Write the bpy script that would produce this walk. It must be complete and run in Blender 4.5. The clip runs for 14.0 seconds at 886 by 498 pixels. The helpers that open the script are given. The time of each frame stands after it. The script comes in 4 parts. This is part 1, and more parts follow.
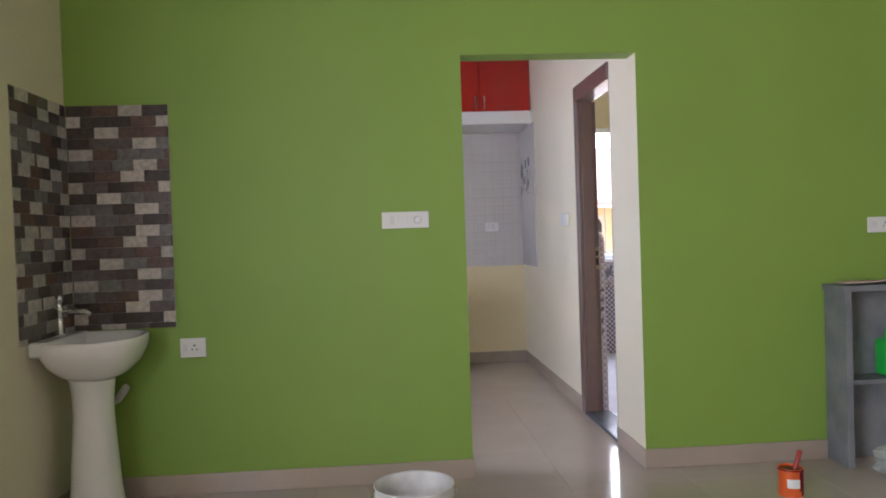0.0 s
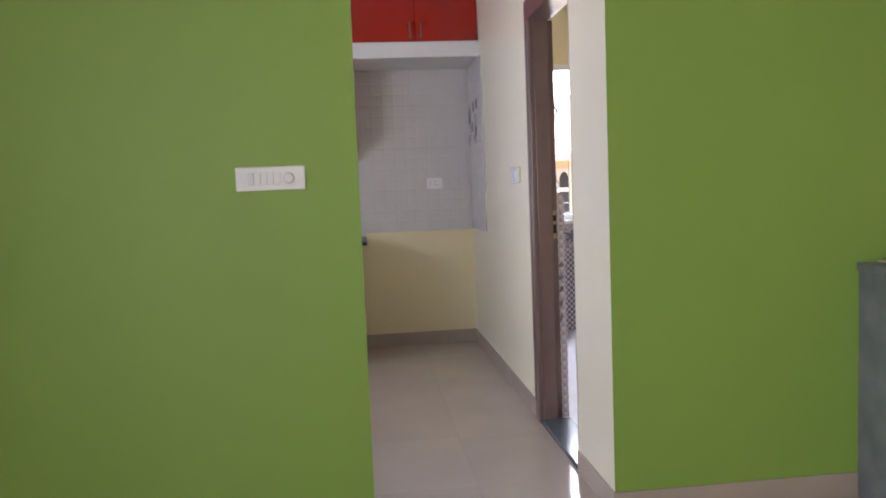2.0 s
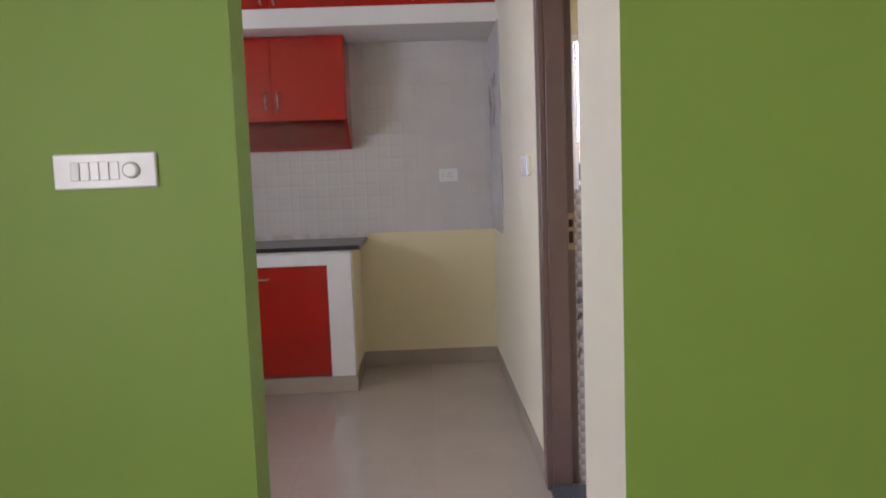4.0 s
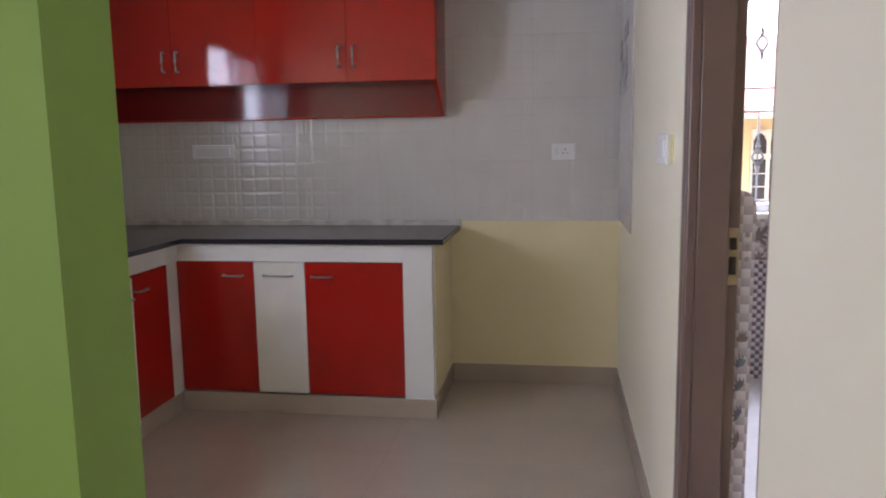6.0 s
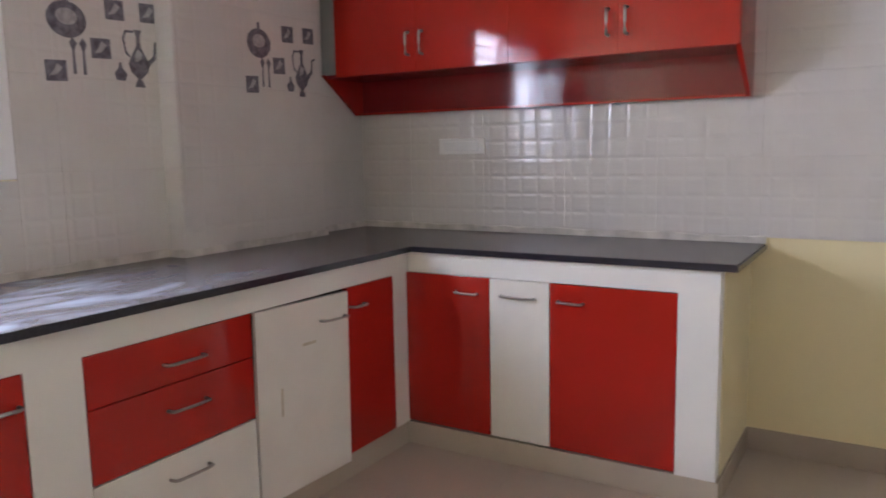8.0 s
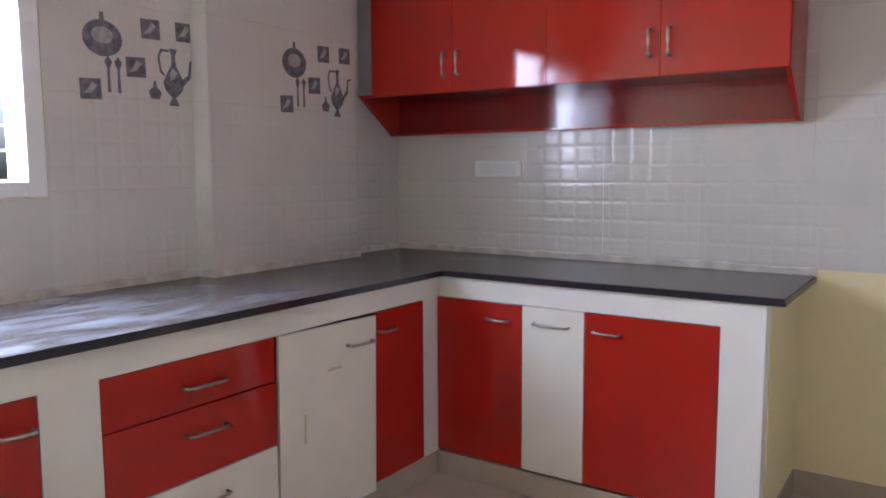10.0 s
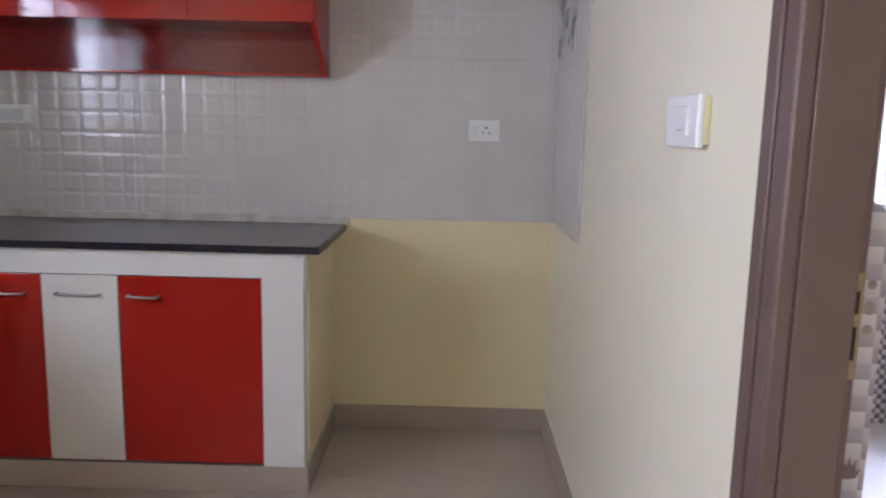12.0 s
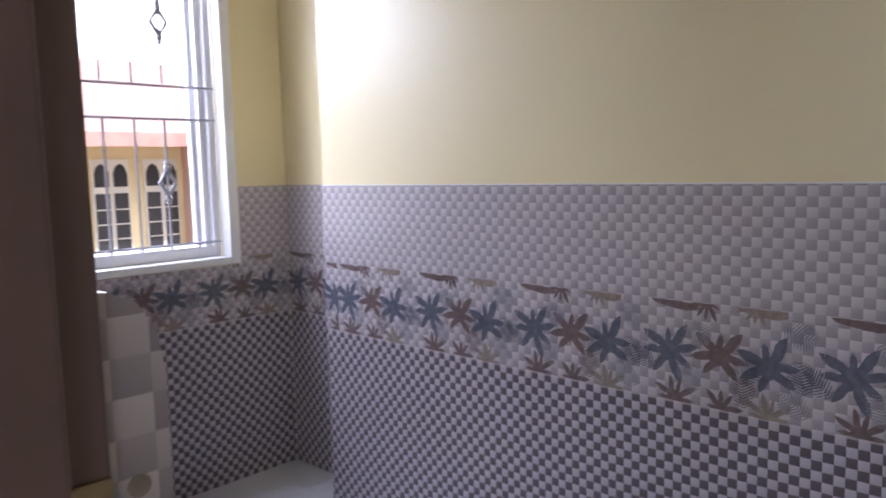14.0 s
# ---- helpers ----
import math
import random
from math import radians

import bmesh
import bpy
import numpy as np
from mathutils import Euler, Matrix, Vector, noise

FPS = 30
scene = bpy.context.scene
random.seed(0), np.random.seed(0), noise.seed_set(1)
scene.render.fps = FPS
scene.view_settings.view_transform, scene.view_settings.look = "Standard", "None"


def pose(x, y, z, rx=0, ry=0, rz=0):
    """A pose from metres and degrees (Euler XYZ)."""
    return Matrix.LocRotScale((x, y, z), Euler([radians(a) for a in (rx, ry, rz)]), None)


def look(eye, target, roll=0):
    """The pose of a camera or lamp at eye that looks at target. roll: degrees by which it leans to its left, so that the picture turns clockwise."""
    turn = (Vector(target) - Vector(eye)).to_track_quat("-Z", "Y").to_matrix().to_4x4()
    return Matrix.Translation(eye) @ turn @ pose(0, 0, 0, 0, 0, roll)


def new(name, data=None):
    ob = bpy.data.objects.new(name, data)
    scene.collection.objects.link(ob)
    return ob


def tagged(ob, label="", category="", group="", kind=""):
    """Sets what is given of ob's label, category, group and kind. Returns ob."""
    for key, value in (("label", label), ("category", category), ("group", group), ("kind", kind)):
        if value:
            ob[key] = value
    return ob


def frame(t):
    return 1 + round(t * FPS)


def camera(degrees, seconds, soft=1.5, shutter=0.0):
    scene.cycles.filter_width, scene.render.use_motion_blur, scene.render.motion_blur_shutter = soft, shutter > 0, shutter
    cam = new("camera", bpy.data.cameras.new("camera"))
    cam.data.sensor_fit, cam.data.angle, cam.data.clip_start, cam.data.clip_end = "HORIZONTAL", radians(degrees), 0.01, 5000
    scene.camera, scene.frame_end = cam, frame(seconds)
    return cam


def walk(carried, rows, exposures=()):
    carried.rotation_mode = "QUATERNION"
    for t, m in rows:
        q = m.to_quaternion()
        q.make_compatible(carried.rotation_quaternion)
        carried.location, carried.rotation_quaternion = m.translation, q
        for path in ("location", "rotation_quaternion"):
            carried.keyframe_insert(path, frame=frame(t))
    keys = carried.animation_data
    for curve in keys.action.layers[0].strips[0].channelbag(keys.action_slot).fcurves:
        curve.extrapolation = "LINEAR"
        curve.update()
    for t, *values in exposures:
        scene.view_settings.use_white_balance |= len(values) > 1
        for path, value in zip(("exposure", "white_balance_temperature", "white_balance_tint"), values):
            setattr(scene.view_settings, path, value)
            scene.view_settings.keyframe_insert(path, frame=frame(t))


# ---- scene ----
cam = camera(61.4, 14.0, soft=1.8, shutter=0.2)
PATH = [
    (0, (-1.261, -3.68, 1.223), (-1.118, -1.686, 1.182), -1.9),
    (0.5, (-1.226, -3.416, 1.224), (-1.066, -1.423, 1.181), -1.9),
    (1, (-1.192, -3.116, 1.235), (-0.998, -1.127, 1.162), -1.6),
    (1.5, (-1.053, -2.847, 1.224), (-0.846, -0.862, 1.103), -2.0),
    (2, (-0.88, -2.587, 1.248), (-0.667, -0.606, 1.08), -2.3),
    (4.5, (-0.426, -1.494, 1.255), (-0.441, 0.496, 1.057), -1.4),
    (5, (-0.409, -1.24, 1.277), (-0.474, 0.747, 1.057), -0.6),
    (5.5, (-0.36, -0.995, 1.303), (-0.491, 0.985, 1.053), -0.6),
    (6, (-0.325, -0.76, 1.316), (-0.628, 1.197, 1.04), -0.9),
    (6.5, (-0.374, -0.516, 1.314), (-0.807, 1.413, 1.013), -0.6),
    (7, (-0.432, -0.303, 1.28), (-0.99, 1.596, 0.993), -0.2),
    (7.5, (-0.435, -0.113, 1.269), (-1.156, 1.733, 1.0), -0.6),
    (8, (-0.419, 0.038, 1.278), (-1.447, 1.733, 1.016), -1.1),
    (8.2, (-0.423, 0.059, 1.273), (-1.544, 1.696, 1.019), -1.1),
    (10.5, (-0.43, 0.135, 1.29), (-1.544, 1.785, 1.1), 0.1),
    (11, (-0.396, 0.15, 1.268), (-1.209, 1.967, 1.076), 0.7),
    (11.5, (-0.399, 0.185, 1.198), (-0.857, 2.12, 0.979), 1.1),
    (12, (-0.416, 0.218, 1.27), (-0.438, 2.193, 0.956), 1.3),
    (12.5, (-0.378, 0.283, 1.263), (-0.041, 2.224, 0.918), 1.0),
    (13, (-0.264, 0.434, 1.263), (0.478, 2.259, 0.918), -0.4),
    (13.5, (-0.150, 0.541, 1.269), (0.953, 2.190, 1.009), -1.6),
    (14, (-0.023, 0.800, 1.252), (1.415, 2.175, 1.040), -1.4),
]
EXPOSURE = [(0, 1.52, 5700), (4.5, 1.42, 5950), (5.0, 1.4, 5950), (6.0, 1.4, 5850), (7.0, 1.72, 6050), (7.5, 1.85, 6150), (8.2, 2.0, 5750), (10.5, 2.05, 5600), (11.2, 2.0, 5950), (12, 1.68, 5700),
            (12.5, 1.42, 5700), (13, 1.2, 5700), (13.5, 0.8, 5650), (14, 0.42, 5650)]
walk(cam, [(t, look(eye, target, roll)) for t, eye, target, roll in PATH],
     [(t, stops, kelvin, 18) for t, stops, kelvin in EXPOSURE])

# ---- world, sun, window light ----
world = bpy.data.worlds.new("sky")
scene.world = world
world.use_nodes = True
wn = world.node_tree.nodes
sky = wn.new("ShaderNodeTexSky")
sky.sky_type, sky.sun_disc = "NISHITA", False
sky.sun_elevation, sky.sun_rotation = radians(52), radians(150)
sky.air_density, sky.dust_density = 1.0, 6.0
wn["Background"].inputs["Strength"].default_value = 0.15
world.node_tree.links.new(sky.outputs["Color"], wn["Background"].inputs["Color"])

sun = new("sun", bpy.data.lights.new("sun", "SUN"))
sun.data.energy, sun.data.angle, sun.data.color = 4.5, radians(0.6), (1.0, 0.95, 0.88)
sun.matrix_world = look((0.5 * 20, -0.866 * 20, 25.6), (0, 0, 0))


def window_light(name, eye, target, w, h, watts, color):
    d = bpy.data.lights.new(name, "AREA")
    d.shape, d.size, d.size_y, d.energy, d.color = "RECTANGLE", w, h, watts, color
    ob = new(name, d)
    ob.matrix_world = look(eye, target)
    return ob


window_light("kitchen_window_light", (-3.08, 0.86, 1.68), (0, 0.82, 1.4), 0.98, 0.82, 19.0, (0.87, 0.90, 1.0))
window_light("bathroom_window_light", (0.95, 3.98, 2.25), (1.05, 2.4, 1.12), 1.3, 1.0, 60, (0.88, 0.90, 1.0))
window_light("hall_window_light", (-2.93, -4.0, 1.4), (0, -3.6, 1.15), 1.75, 1.35, 44, (1.0, 0.97, 0.95))

# ---- materials ----


def material(name, color, rough=0.5, metal=0.0, vary=0.08, scale=3.0, grain=0.0, grain_scale=300.0,
             coat=0.0, alt=None, per_piece=0.0, rough_vary=0.0, spec=0.5):
    """A painted, tiled or moulded surface: base colour with large stains and fine grain, relief and gloss."""
    m = bpy.data.materials.new(name)
    m.use_nodes = True
    nt = m.node_tree
    n, ln = nt.nodes, nt.links
    b = n["Principled BSDF"]
    co = n.new("ShaderNodeTexCoord")
    big = n.new("ShaderNodeTexNoise")
    big.inputs["Scale"].default_value, big.inputs["Detail"].default_value = scale, 6.0
    geo = n.new("ShaderNodeNewGeometry")
    ln.new(geo.outputs["Position"], big.inputs["Vector"])
    ramp = n.new("ShaderNodeValToRGB")
    lo = alt or [c * (1 - vary) for c in color]
    ramp.color_ramp.elements[0].position, ramp.color_ramp.elements[1].position = 0.35, 0.65
    ramp.color_ramp.elements[0].color = (*lo, 1)
    ramp.color_ramp.elements[1].color = (*color, 1)
    ln.new(big.outputs["Fac"], ramp.inputs["Fac"])
    out = ramp.outputs["Color"]
    if per_piece:
        info, hsv, mp = n.new("ShaderNodeObjectInfo"), n.new("ShaderNodeHueSaturation"), n.new("ShaderNodeMapRange")
        mp.inputs["To Min"].default_value, mp.inputs["To Max"].default_value = 1 - per_piece, 1 + per_piece
        ln.new(info.outputs["Random"], mp.inputs["Value"])
        ln.new(mp.outputs["Result"], hsv.inputs["Value"])
        ln.new(out, hsv.inputs["Color"])
        out = hsv.outputs["Color"]
    ln.new(out, b.inputs["Base Color"])
    b.inputs["Roughness"].default_value, b.inputs["Metallic"].default_value = rough, metal
    b.inputs["Coat Weight"].default_value, b.inputs["Coat Roughness"].default_value = coat, 0.05
    b.inputs["Specular IOR Level"].default_value = spec
    if rough_vary:
        mr = n.new("ShaderNodeMapRange")
        mr.inputs["To Min"].default_value, mr.inputs["To Max"].default_value = max(rough - rough_vary, 0), rough + rough_vary
        ln.new(big.outputs["Fac"], mr.inputs["Value"])
        ln.new(mr.outputs["Result"], b.inputs["Roughness"])
    if grain:
        fine, bump = n.new("ShaderNodeTexNoise"), n.new("ShaderNodeBump")
        fine.inputs["Scale"].default_value, fine.inputs["Detail"].default_value = grain_scale, 4.0
        ln.new(geo.outputs["Position"], fine.inputs["Vector"])
        bump.inputs["Strength"].default_value, bump.inputs["Distance"].default_value = grain, 0.002
        ln.new(fine.outputs["Fac"], bump.inputs["Height"])
        ln.new(bump.outputs["Normal"], b.inputs["Normal"])
    return m


def wall_axes(m, along_x):
    """Position as (metres along the wall, height) for patterns on upright tiles."""
    n, ln = m.node_tree.nodes, m.node_tree.links
    geo, sep, com = n.new("ShaderNodeNewGeometry"), n.new("ShaderNodeSeparateXYZ"), n.new("ShaderNodeCombineXYZ")
    ln.new(geo.outputs["Position"], sep.inputs[0])
    ln.new(sep.outputs["X" if along_x else "Y"], com.inputs["X"])
    ln.new(sep.outputs["Z"], com.inputs["Y"])
    return com.outputs[0]


def embossed_tile(name, along_x):
    """Glossy off-white kitchen tile with a pressed relief of small bricks."""
    m = material(name, (0.64, 0.61, 0.592), 0.16, vary=0.05, scale=5, per_piece=0.02)
    n, ln = m.node_tree.nodes, m.node_tree.links
    brick, bump = n.new("ShaderNodeTexBrick"), n.new("ShaderNodeBump")
    brick.inputs["Scale"].default_value = 1.0
    brick.offset, brick.inputs["Brick Width"].default_value, brick.inputs["Row Height"].default_value = 0.0, 0.084, 0.0815
    brick.inputs["Mortar Size"].default_value, brick.inputs["Mortar Smooth"].default_value = 0.016, 1.0
    shift = n.new("ShaderNodeVectorMath")
    shift.inputs[1].default_value = (10, -0.905 + 10 * 0.0815, 0)
    ln.new(wall_axes(m, along_x), shift.inputs[0])
    ln.new(shift.outputs[0], brick.inputs["Vector"])
    noise_n, add = n.new("ShaderNodeTexNoise"), n.new("ShaderNodeMath")
    noise_n.inputs["Scale"].default_value = 14
    add.operation = "MULTIPLY_ADD"
    add.inputs[1].default_value = -1.0
    ln.new(brick.outputs["Fac"], add.inputs[0])
    geo = n.new("ShaderNodeNewGeometry")
    stretch, less = n.new("ShaderNodeVectorMath"), n.new("ShaderNodeMath")
    stretch.operation, less.operation = "MULTIPLY", "MULTIPLY"
    stretch.inputs[1].default_value = (0.4, 0.4, 4.5)
    less.inputs[1].default_value = 0.6
    ln.new(geo.outputs["Position"], stretch.inputs[0])
    ln.new(stretch.outputs[0], noise_n.inputs["Vector"])
    ln.new(noise_n.outputs["Fac"], less.inputs[0])
    ln.new(less.outputs[0], add.inputs[2])
    bump.inputs["Strength"].default_value, bump.inputs["Distance"].default_value = 0.55, 0.0022
    ln.new(add.outputs[0], bump.inputs["Height"])
    ln.new(bump.outputs["Normal"], n["Principled BSDF"].inputs["Normal"])
    return m


def checker_tile(name, along_x, dark, light, cell, rough=0.3):
    """Glazed bathroom tile printed with a pillowed checker weave."""
    m = material(name, light, rough, vary=0.04, scale=4)
    n, ln = m.node_tree.nodes, m.node_tree.links
    b = n["Principled BSDF"]
    axes = wall_axes(m, along_x)
    ck = n.new("ShaderNodeTexChecker")
    ck.inputs["Scale"].default_value = 1.0 / cell
    ck.inputs["Color1"].default_value, ck.inputs["Color2"].default_value = (*dark, 1), (*light, 1)
    ln.new(axes, ck.inputs["Vector"])
    # each cell fades from its upper to its lower corner, as the print does
    frac, dot, mixer = n.new("ShaderNodeVectorMath"), n.new("ShaderNodeVectorMath"), n.new("ShaderNodeMix")
    sc = n.new("ShaderNodeVectorMath")
    sc.operation, frac.operation, dot.operation = "SCALE", "FRACTION", "DOT_PRODUCT"
    sc.inputs["Scale"].default_value = 1.0 / cell
    dot.inputs[1].default_value = (0.35, 0.45, 0)
    ln.new(axes, sc.inputs[0])
    ln.new(sc.outputs[0], frac.inputs[0])
    ln.new(frac.outputs[0], dot.inputs[0])
    mixer.data_type, mixer.blend_type = "RGBA", "MULTIPLY"
    shade = n.new("ShaderNodeValToRGB")
    shade.color_ramp.elements[0].color, shade.color_ramp.elements[1].color = (0.62, 0.60, 0.63, 1), (1, 1, 1, 1)
    ln.new(dot.outputs["Value"], shade.inputs["Fac"])
    mixer.inputs["Factor"].default_value = 1.0
    ln.new(ck.outputs["Color"], mixer.inputs["A"])
    ln.new(shade.outputs["Color"], mixer.inputs["B"])
    ln.new(mixer.outputs["Result"], b.inputs["Base Color"])
    bump = n.new("ShaderNodeBump")
    bump.inputs["Strength"].default_value, bump.inputs["Distance"].default_value = 0.25, 0.002
    ln.new(dot.outputs["Value"], bump.inputs["Height"])
    ln.new(bump.outputs["Normal"], b.inputs["Normal"])
    return m


def granite_wash_sheen(name):
    """Dark grey polished granite, speckled, with dried cement wash and painted window sheen near the window."""
    m = material(name, (0.118, 0.106, 0.109), 0.26, vary=0.08, scale=90)
    n, ln = m.node_tree.nodes, m.node_tree.links
    b = n["Principled BSDF"]
    geo, wash_sheen, wave = n.new("ShaderNodeNewGeometry"), n.new("ShaderNodeTexNoise"), n.new("ShaderNodeValToRGB")
    st = n.new("ShaderNodeVectorMath")
    st.operation = "MULTIPLY"
    st.inputs[1].default_value = (9, 3.2, 5)
    ln.new(geo.outputs["Position"], st.inputs[0])
    wash_sheen.inputs["Scale"].default_value, wash_sheen.inputs["Detail"].default_value = 1.0, 4.5
    wash_sheen.inputs["Distortion"].default_value = 1.2
    ln.new(st.outputs[0], wash_sheen.inputs["Vector"])
    wave.color_ramp.elements[0].position, wave.color_ramp.elements[1].position = 0.40, 0.70
    ln.new(wash_sheen.outputs["Fac"], wave.inputs["Fac"])
    sep, reach, mul, mixer = n.new("ShaderNodeSeparateXYZ"), n.new("ShaderNodeMapRange"), n.new("ShaderNodeMath"), n.new("ShaderNodeMix")
    ln.new(geo.outputs["Position"], sep.inputs[0])
    reach.inputs["From Min"].default_value, reach.inputs["From Max"].default_value = 2.1, 1.3
    ln.new(sep.outputs["Y"], reach.inputs["Value"])
    mul.operation = "MULTIPLY"
    ln.new(reach.outputs["Result"], mul.inputs[0])
    ln.new(wave.outputs["Color"], mul.inputs[1])
    mixer.data_type = "RGBA"
    old = b.inputs["Base Color"].links[0].from_socket
    ln.new(mul.outputs[0], mixer.inputs["Factor"])
    ln.new(old, mixer.inputs["A"])
    # Bluish grey mixes cement wash with window reflection painted into the colour.
    mixer.inputs["B"].default_value = (0.33, 0.36, 0.42, 1)
    ln.new(mixer.outputs["Result"], b.inputs["Base Color"])
    return m


GREEN = material("green_wall_paint", (0.245, 0.39, 0.064), 0.55, vary=0.05, scale=0.9, grain=0.12, grain_scale=220)
CREAM = material("cream_wall_paint", (0.80, 0.705, 0.445), 0.36, vary=0.04, scale=1.1, grain=0.15, grain_scale=200)
# Paler copy of CREAM: cool window daylight is put into the colour.
CREAM_LIT = material("cream_paint_daylit", (0.80, 0.748, 0.58), 0.36, vary=0.04, scale=1.1, grain=0.15, grain_scale=200)
HALL_CREAM = material("hall_cream_paint", (0.74, 0.68, 0.50), 0.55, vary=0.04, scale=1.1, grain=0.15, grain_scale=200)
WHITE = material("white_paint", (0.80, 0.79, 0.77), 0.45, vary=0.04, scale=2.5, grain=0.1, grain_scale=180)
# The ceiling stays out of view; its grey trims the light bounced down.
CEILING = material("bounce_grey_ceiling", (0.56, 0.55, 0.52), 0.8, vary=0.03, scale=1, grain=0.1)
RED = material("red_laminate", (0.41, 0.018, 0.011), 0.055, vary=0.05, scale=3)
# RED at about half strength, for the shelf inside, loft backs and tin.
RED_DARK = material("dark_red_gloss", (0.22, 0.010, 0.012), 0.07, vary=0.06, scale=3)
LAMINATE = material("white_laminate", (0.80, 0.78, 0.74), 0.3, vary=0.05, scale=6, rough_vary=0.05)
GREY_FILL = material("grey_filler_board", (0.34, 0.34, 0.33), 0.5, vary=0.12, scale=8, grain=0.1)
STEEL = material("brushed_steel", (0.44, 0.42, 0.40), 0.3, metal=1.0, vary=0.06, scale=40)
CHROME = material("chrome", (0.75, 0.75, 0.76), 0.08, metal=1.0, vary=0.03, scale=20)
BRASS = material("tarnished_brass", (0.36, 0.29, 0.19), 0.45, metal=1.0, vary=0.2, scale=60)
HOLE = material("dark_hole", (0.02, 0.015, 0.012), 0.8, vary=0.1)
GRANITE = granite_wash_sheen("dark_granite_worktop")
THRESH = material("grey_granite_threshold", (0.10, 0.12, 0.15), 0.2, vary=0.3, scale=120)
CEMENT = material("grey_cement_slab", (0.24, 0.25, 0.27), 0.6, vary=0.2, scale=7, grain=0.4, grain_scale=90, alt=(0.17, 0.18, 0.2))
GROUT = material("cement_grout", (0.56, 0.53, 0.51), 0.8, vary=0.25, scale=20, grain=0.5, grain_scale=120)
FLOOR_TILE = material("beige_vitrified_tile", (0.50, 0.425, 0.36), 0.1, vary=0.07, scale=2.2, rough_vary=0.05, per_piece=0.025)
SKIRT = material("beige_skirting_tile", (0.44, 0.365, 0.30), 0.25, vary=0.08, scale=4, per_piece=0.03)
PLINTH = material("beige_plinth_tile", (0.50, 0.43, 0.355), 0.2, vary=0.08, scale=4)
TAPE = material("faded_masking_tape", (0.68, 0.61, 0.50), 0.6, vary=0.2, scale=60)
JOINT = material("pale_cement_fillet", (0.64, 0.60, 0.56), 0.8, vary=0.3, scale=14, grain=0.5, grain_scale=90)
GRANITE_EDGE = material("dark_granite_edge", (0.028, 0.027, 0.04), 0.15, vary=0.25, scale=90)
BATH_FLOOR = material("pale_bathroom_tile", (0.66, 0.66, 0.70), 0.22, vary=0.05, scale=5, rough_vary=0.06, per_piece=0.02)
FRAME_BROWN = material("brown_enamel_door_frame", (0.155, 0.10, 0.09), 0.28, vary=0.1, scale=12, grain=0.1, grain_scale=150)
PLASTIC = material("white_switch_plastic", (0.82, 0.82, 0.82), 0.25, vary=0.02, scale=20)
PLASTIC_EDGE = material("switch_module_plastic", (0.70, 0.71, 0.72), 0.3, vary=0.03, scale=30)
YELLOW_BOX = material("yellowed_back_box", (0.70, 0.64, 0.36), 0.5, vary=0.1, scale=30)
CERAMIC = material("white_ceramic", (0.80, 0.79, 0.77), 0.1, vary=0.03, scale=6, coat=0.3)
UPVC = material("white_window_enamel", (0.82, 0.82, 0.84), 0.35, vary=0.04, scale=8)
GRILLE = material("white_grille_enamel", (0.42, 0.42, 0.47), 0.4, vary=0.1, scale=30)
KTILE_X = embossed_tile("embossed_tile_back", True)
KTILE_Y = embossed_tile("embossed_tile_side", False)
BT_LOW_X = checker_tile("checker_tile_dark_x", True, (0.14, 0.115, 0.135), (0.61, 0.57, 0.63), 0.02306)
BT_LOW_Y = checker_tile("checker_tile_dark_y", False, (0.14, 0.115, 0.135), (0.61, 0.57, 0.63), 0.02306)
BT_UP_X = checker_tile("weave_tile_light_x", True, (0.45, 0.41, 0.44), (0.67, 0.625, 0.65), 0.02306)
BT_UP_Y = checker_tile("weave_tile_light_y", False, (0.45, 0.41, 0.44), (0.67, 0.625, 0.65), 0.02306)
PRINT_BLUE = material("slate_blue_print", (0.14, 0.15, 0.20), 0.3, vary=0.35, scale=60)
PRINT_BROWN = material("mauve_brown_print", (0.19, 0.135, 0.135), 0.3, vary=0.35, scale=60)
PRINT_TAN = material("tan_print", (0.32, 0.265, 0.225), 0.3, vary=0.3, scale=60)
PRINT_GREY = material("grey_print", (0.20, 0.19, 0.23), 0.25, vary=0.5, scale=45)
PRINT_FERN = material("pale_slate_print", (0.30, 0.29, 0.34), 0.3, vary=0.3, scale=60)
PRINT_LIGHT = material("light_grey_print", (0.45, 0.43, 0.45), 0.25, vary=0.3, scale=45)
STONE = [material("stone_tile_" + k, c, 0.22, vary=0.3, scale=45, per_piece=0.12) for k, c in (
    ("umber", (0.085, 0.066, 0.06)), ("taupe", (0.15, 0.125, 0.115)), ("grey", (0.20, 0.185, 0.175)),
    ("rust", (0.15, 0.095, 0.08)), ("ivory", (0.58, 0.53, 0.48)))]
ORANGE = material("orange_tin_paint", (0.75, 0.13, 0.02), 0.35, vary=0.1, scale=30)
RED_PLASTIC = material("dull_red_plastic", (0.45, 0.05, 0.035), 0.4, vary=0.12, scale=30)
GREEN_PLASTIC = material("bright_green_plastic", (0.03, 0.55, 0.07), 0.35, vary=0.08, scale=15)
BUCKET = material("scuffed_white_plastic", (0.70, 0.69, 0.67), 0.4, vary=0.22, scale=14)
PAPER = material("pinkish_paper", (0.62, 0.46, 0.42), 0.7, vary=0.25, scale=30)
BLACK = material("black_rubber", (0.02, 0.02, 0.022), 0.5, vary=0.2, scale=60)
HOUSE_YELLOW = material("yellow_house_plaster", (0.86, 0.74, 0.46), 0.8, vary=0.1, scale=1.2)
HOUSE_PINK = material("pink_house_plaster", (0.78, 0.55, 0.50), 0.8, vary=0.1, scale=1.2)
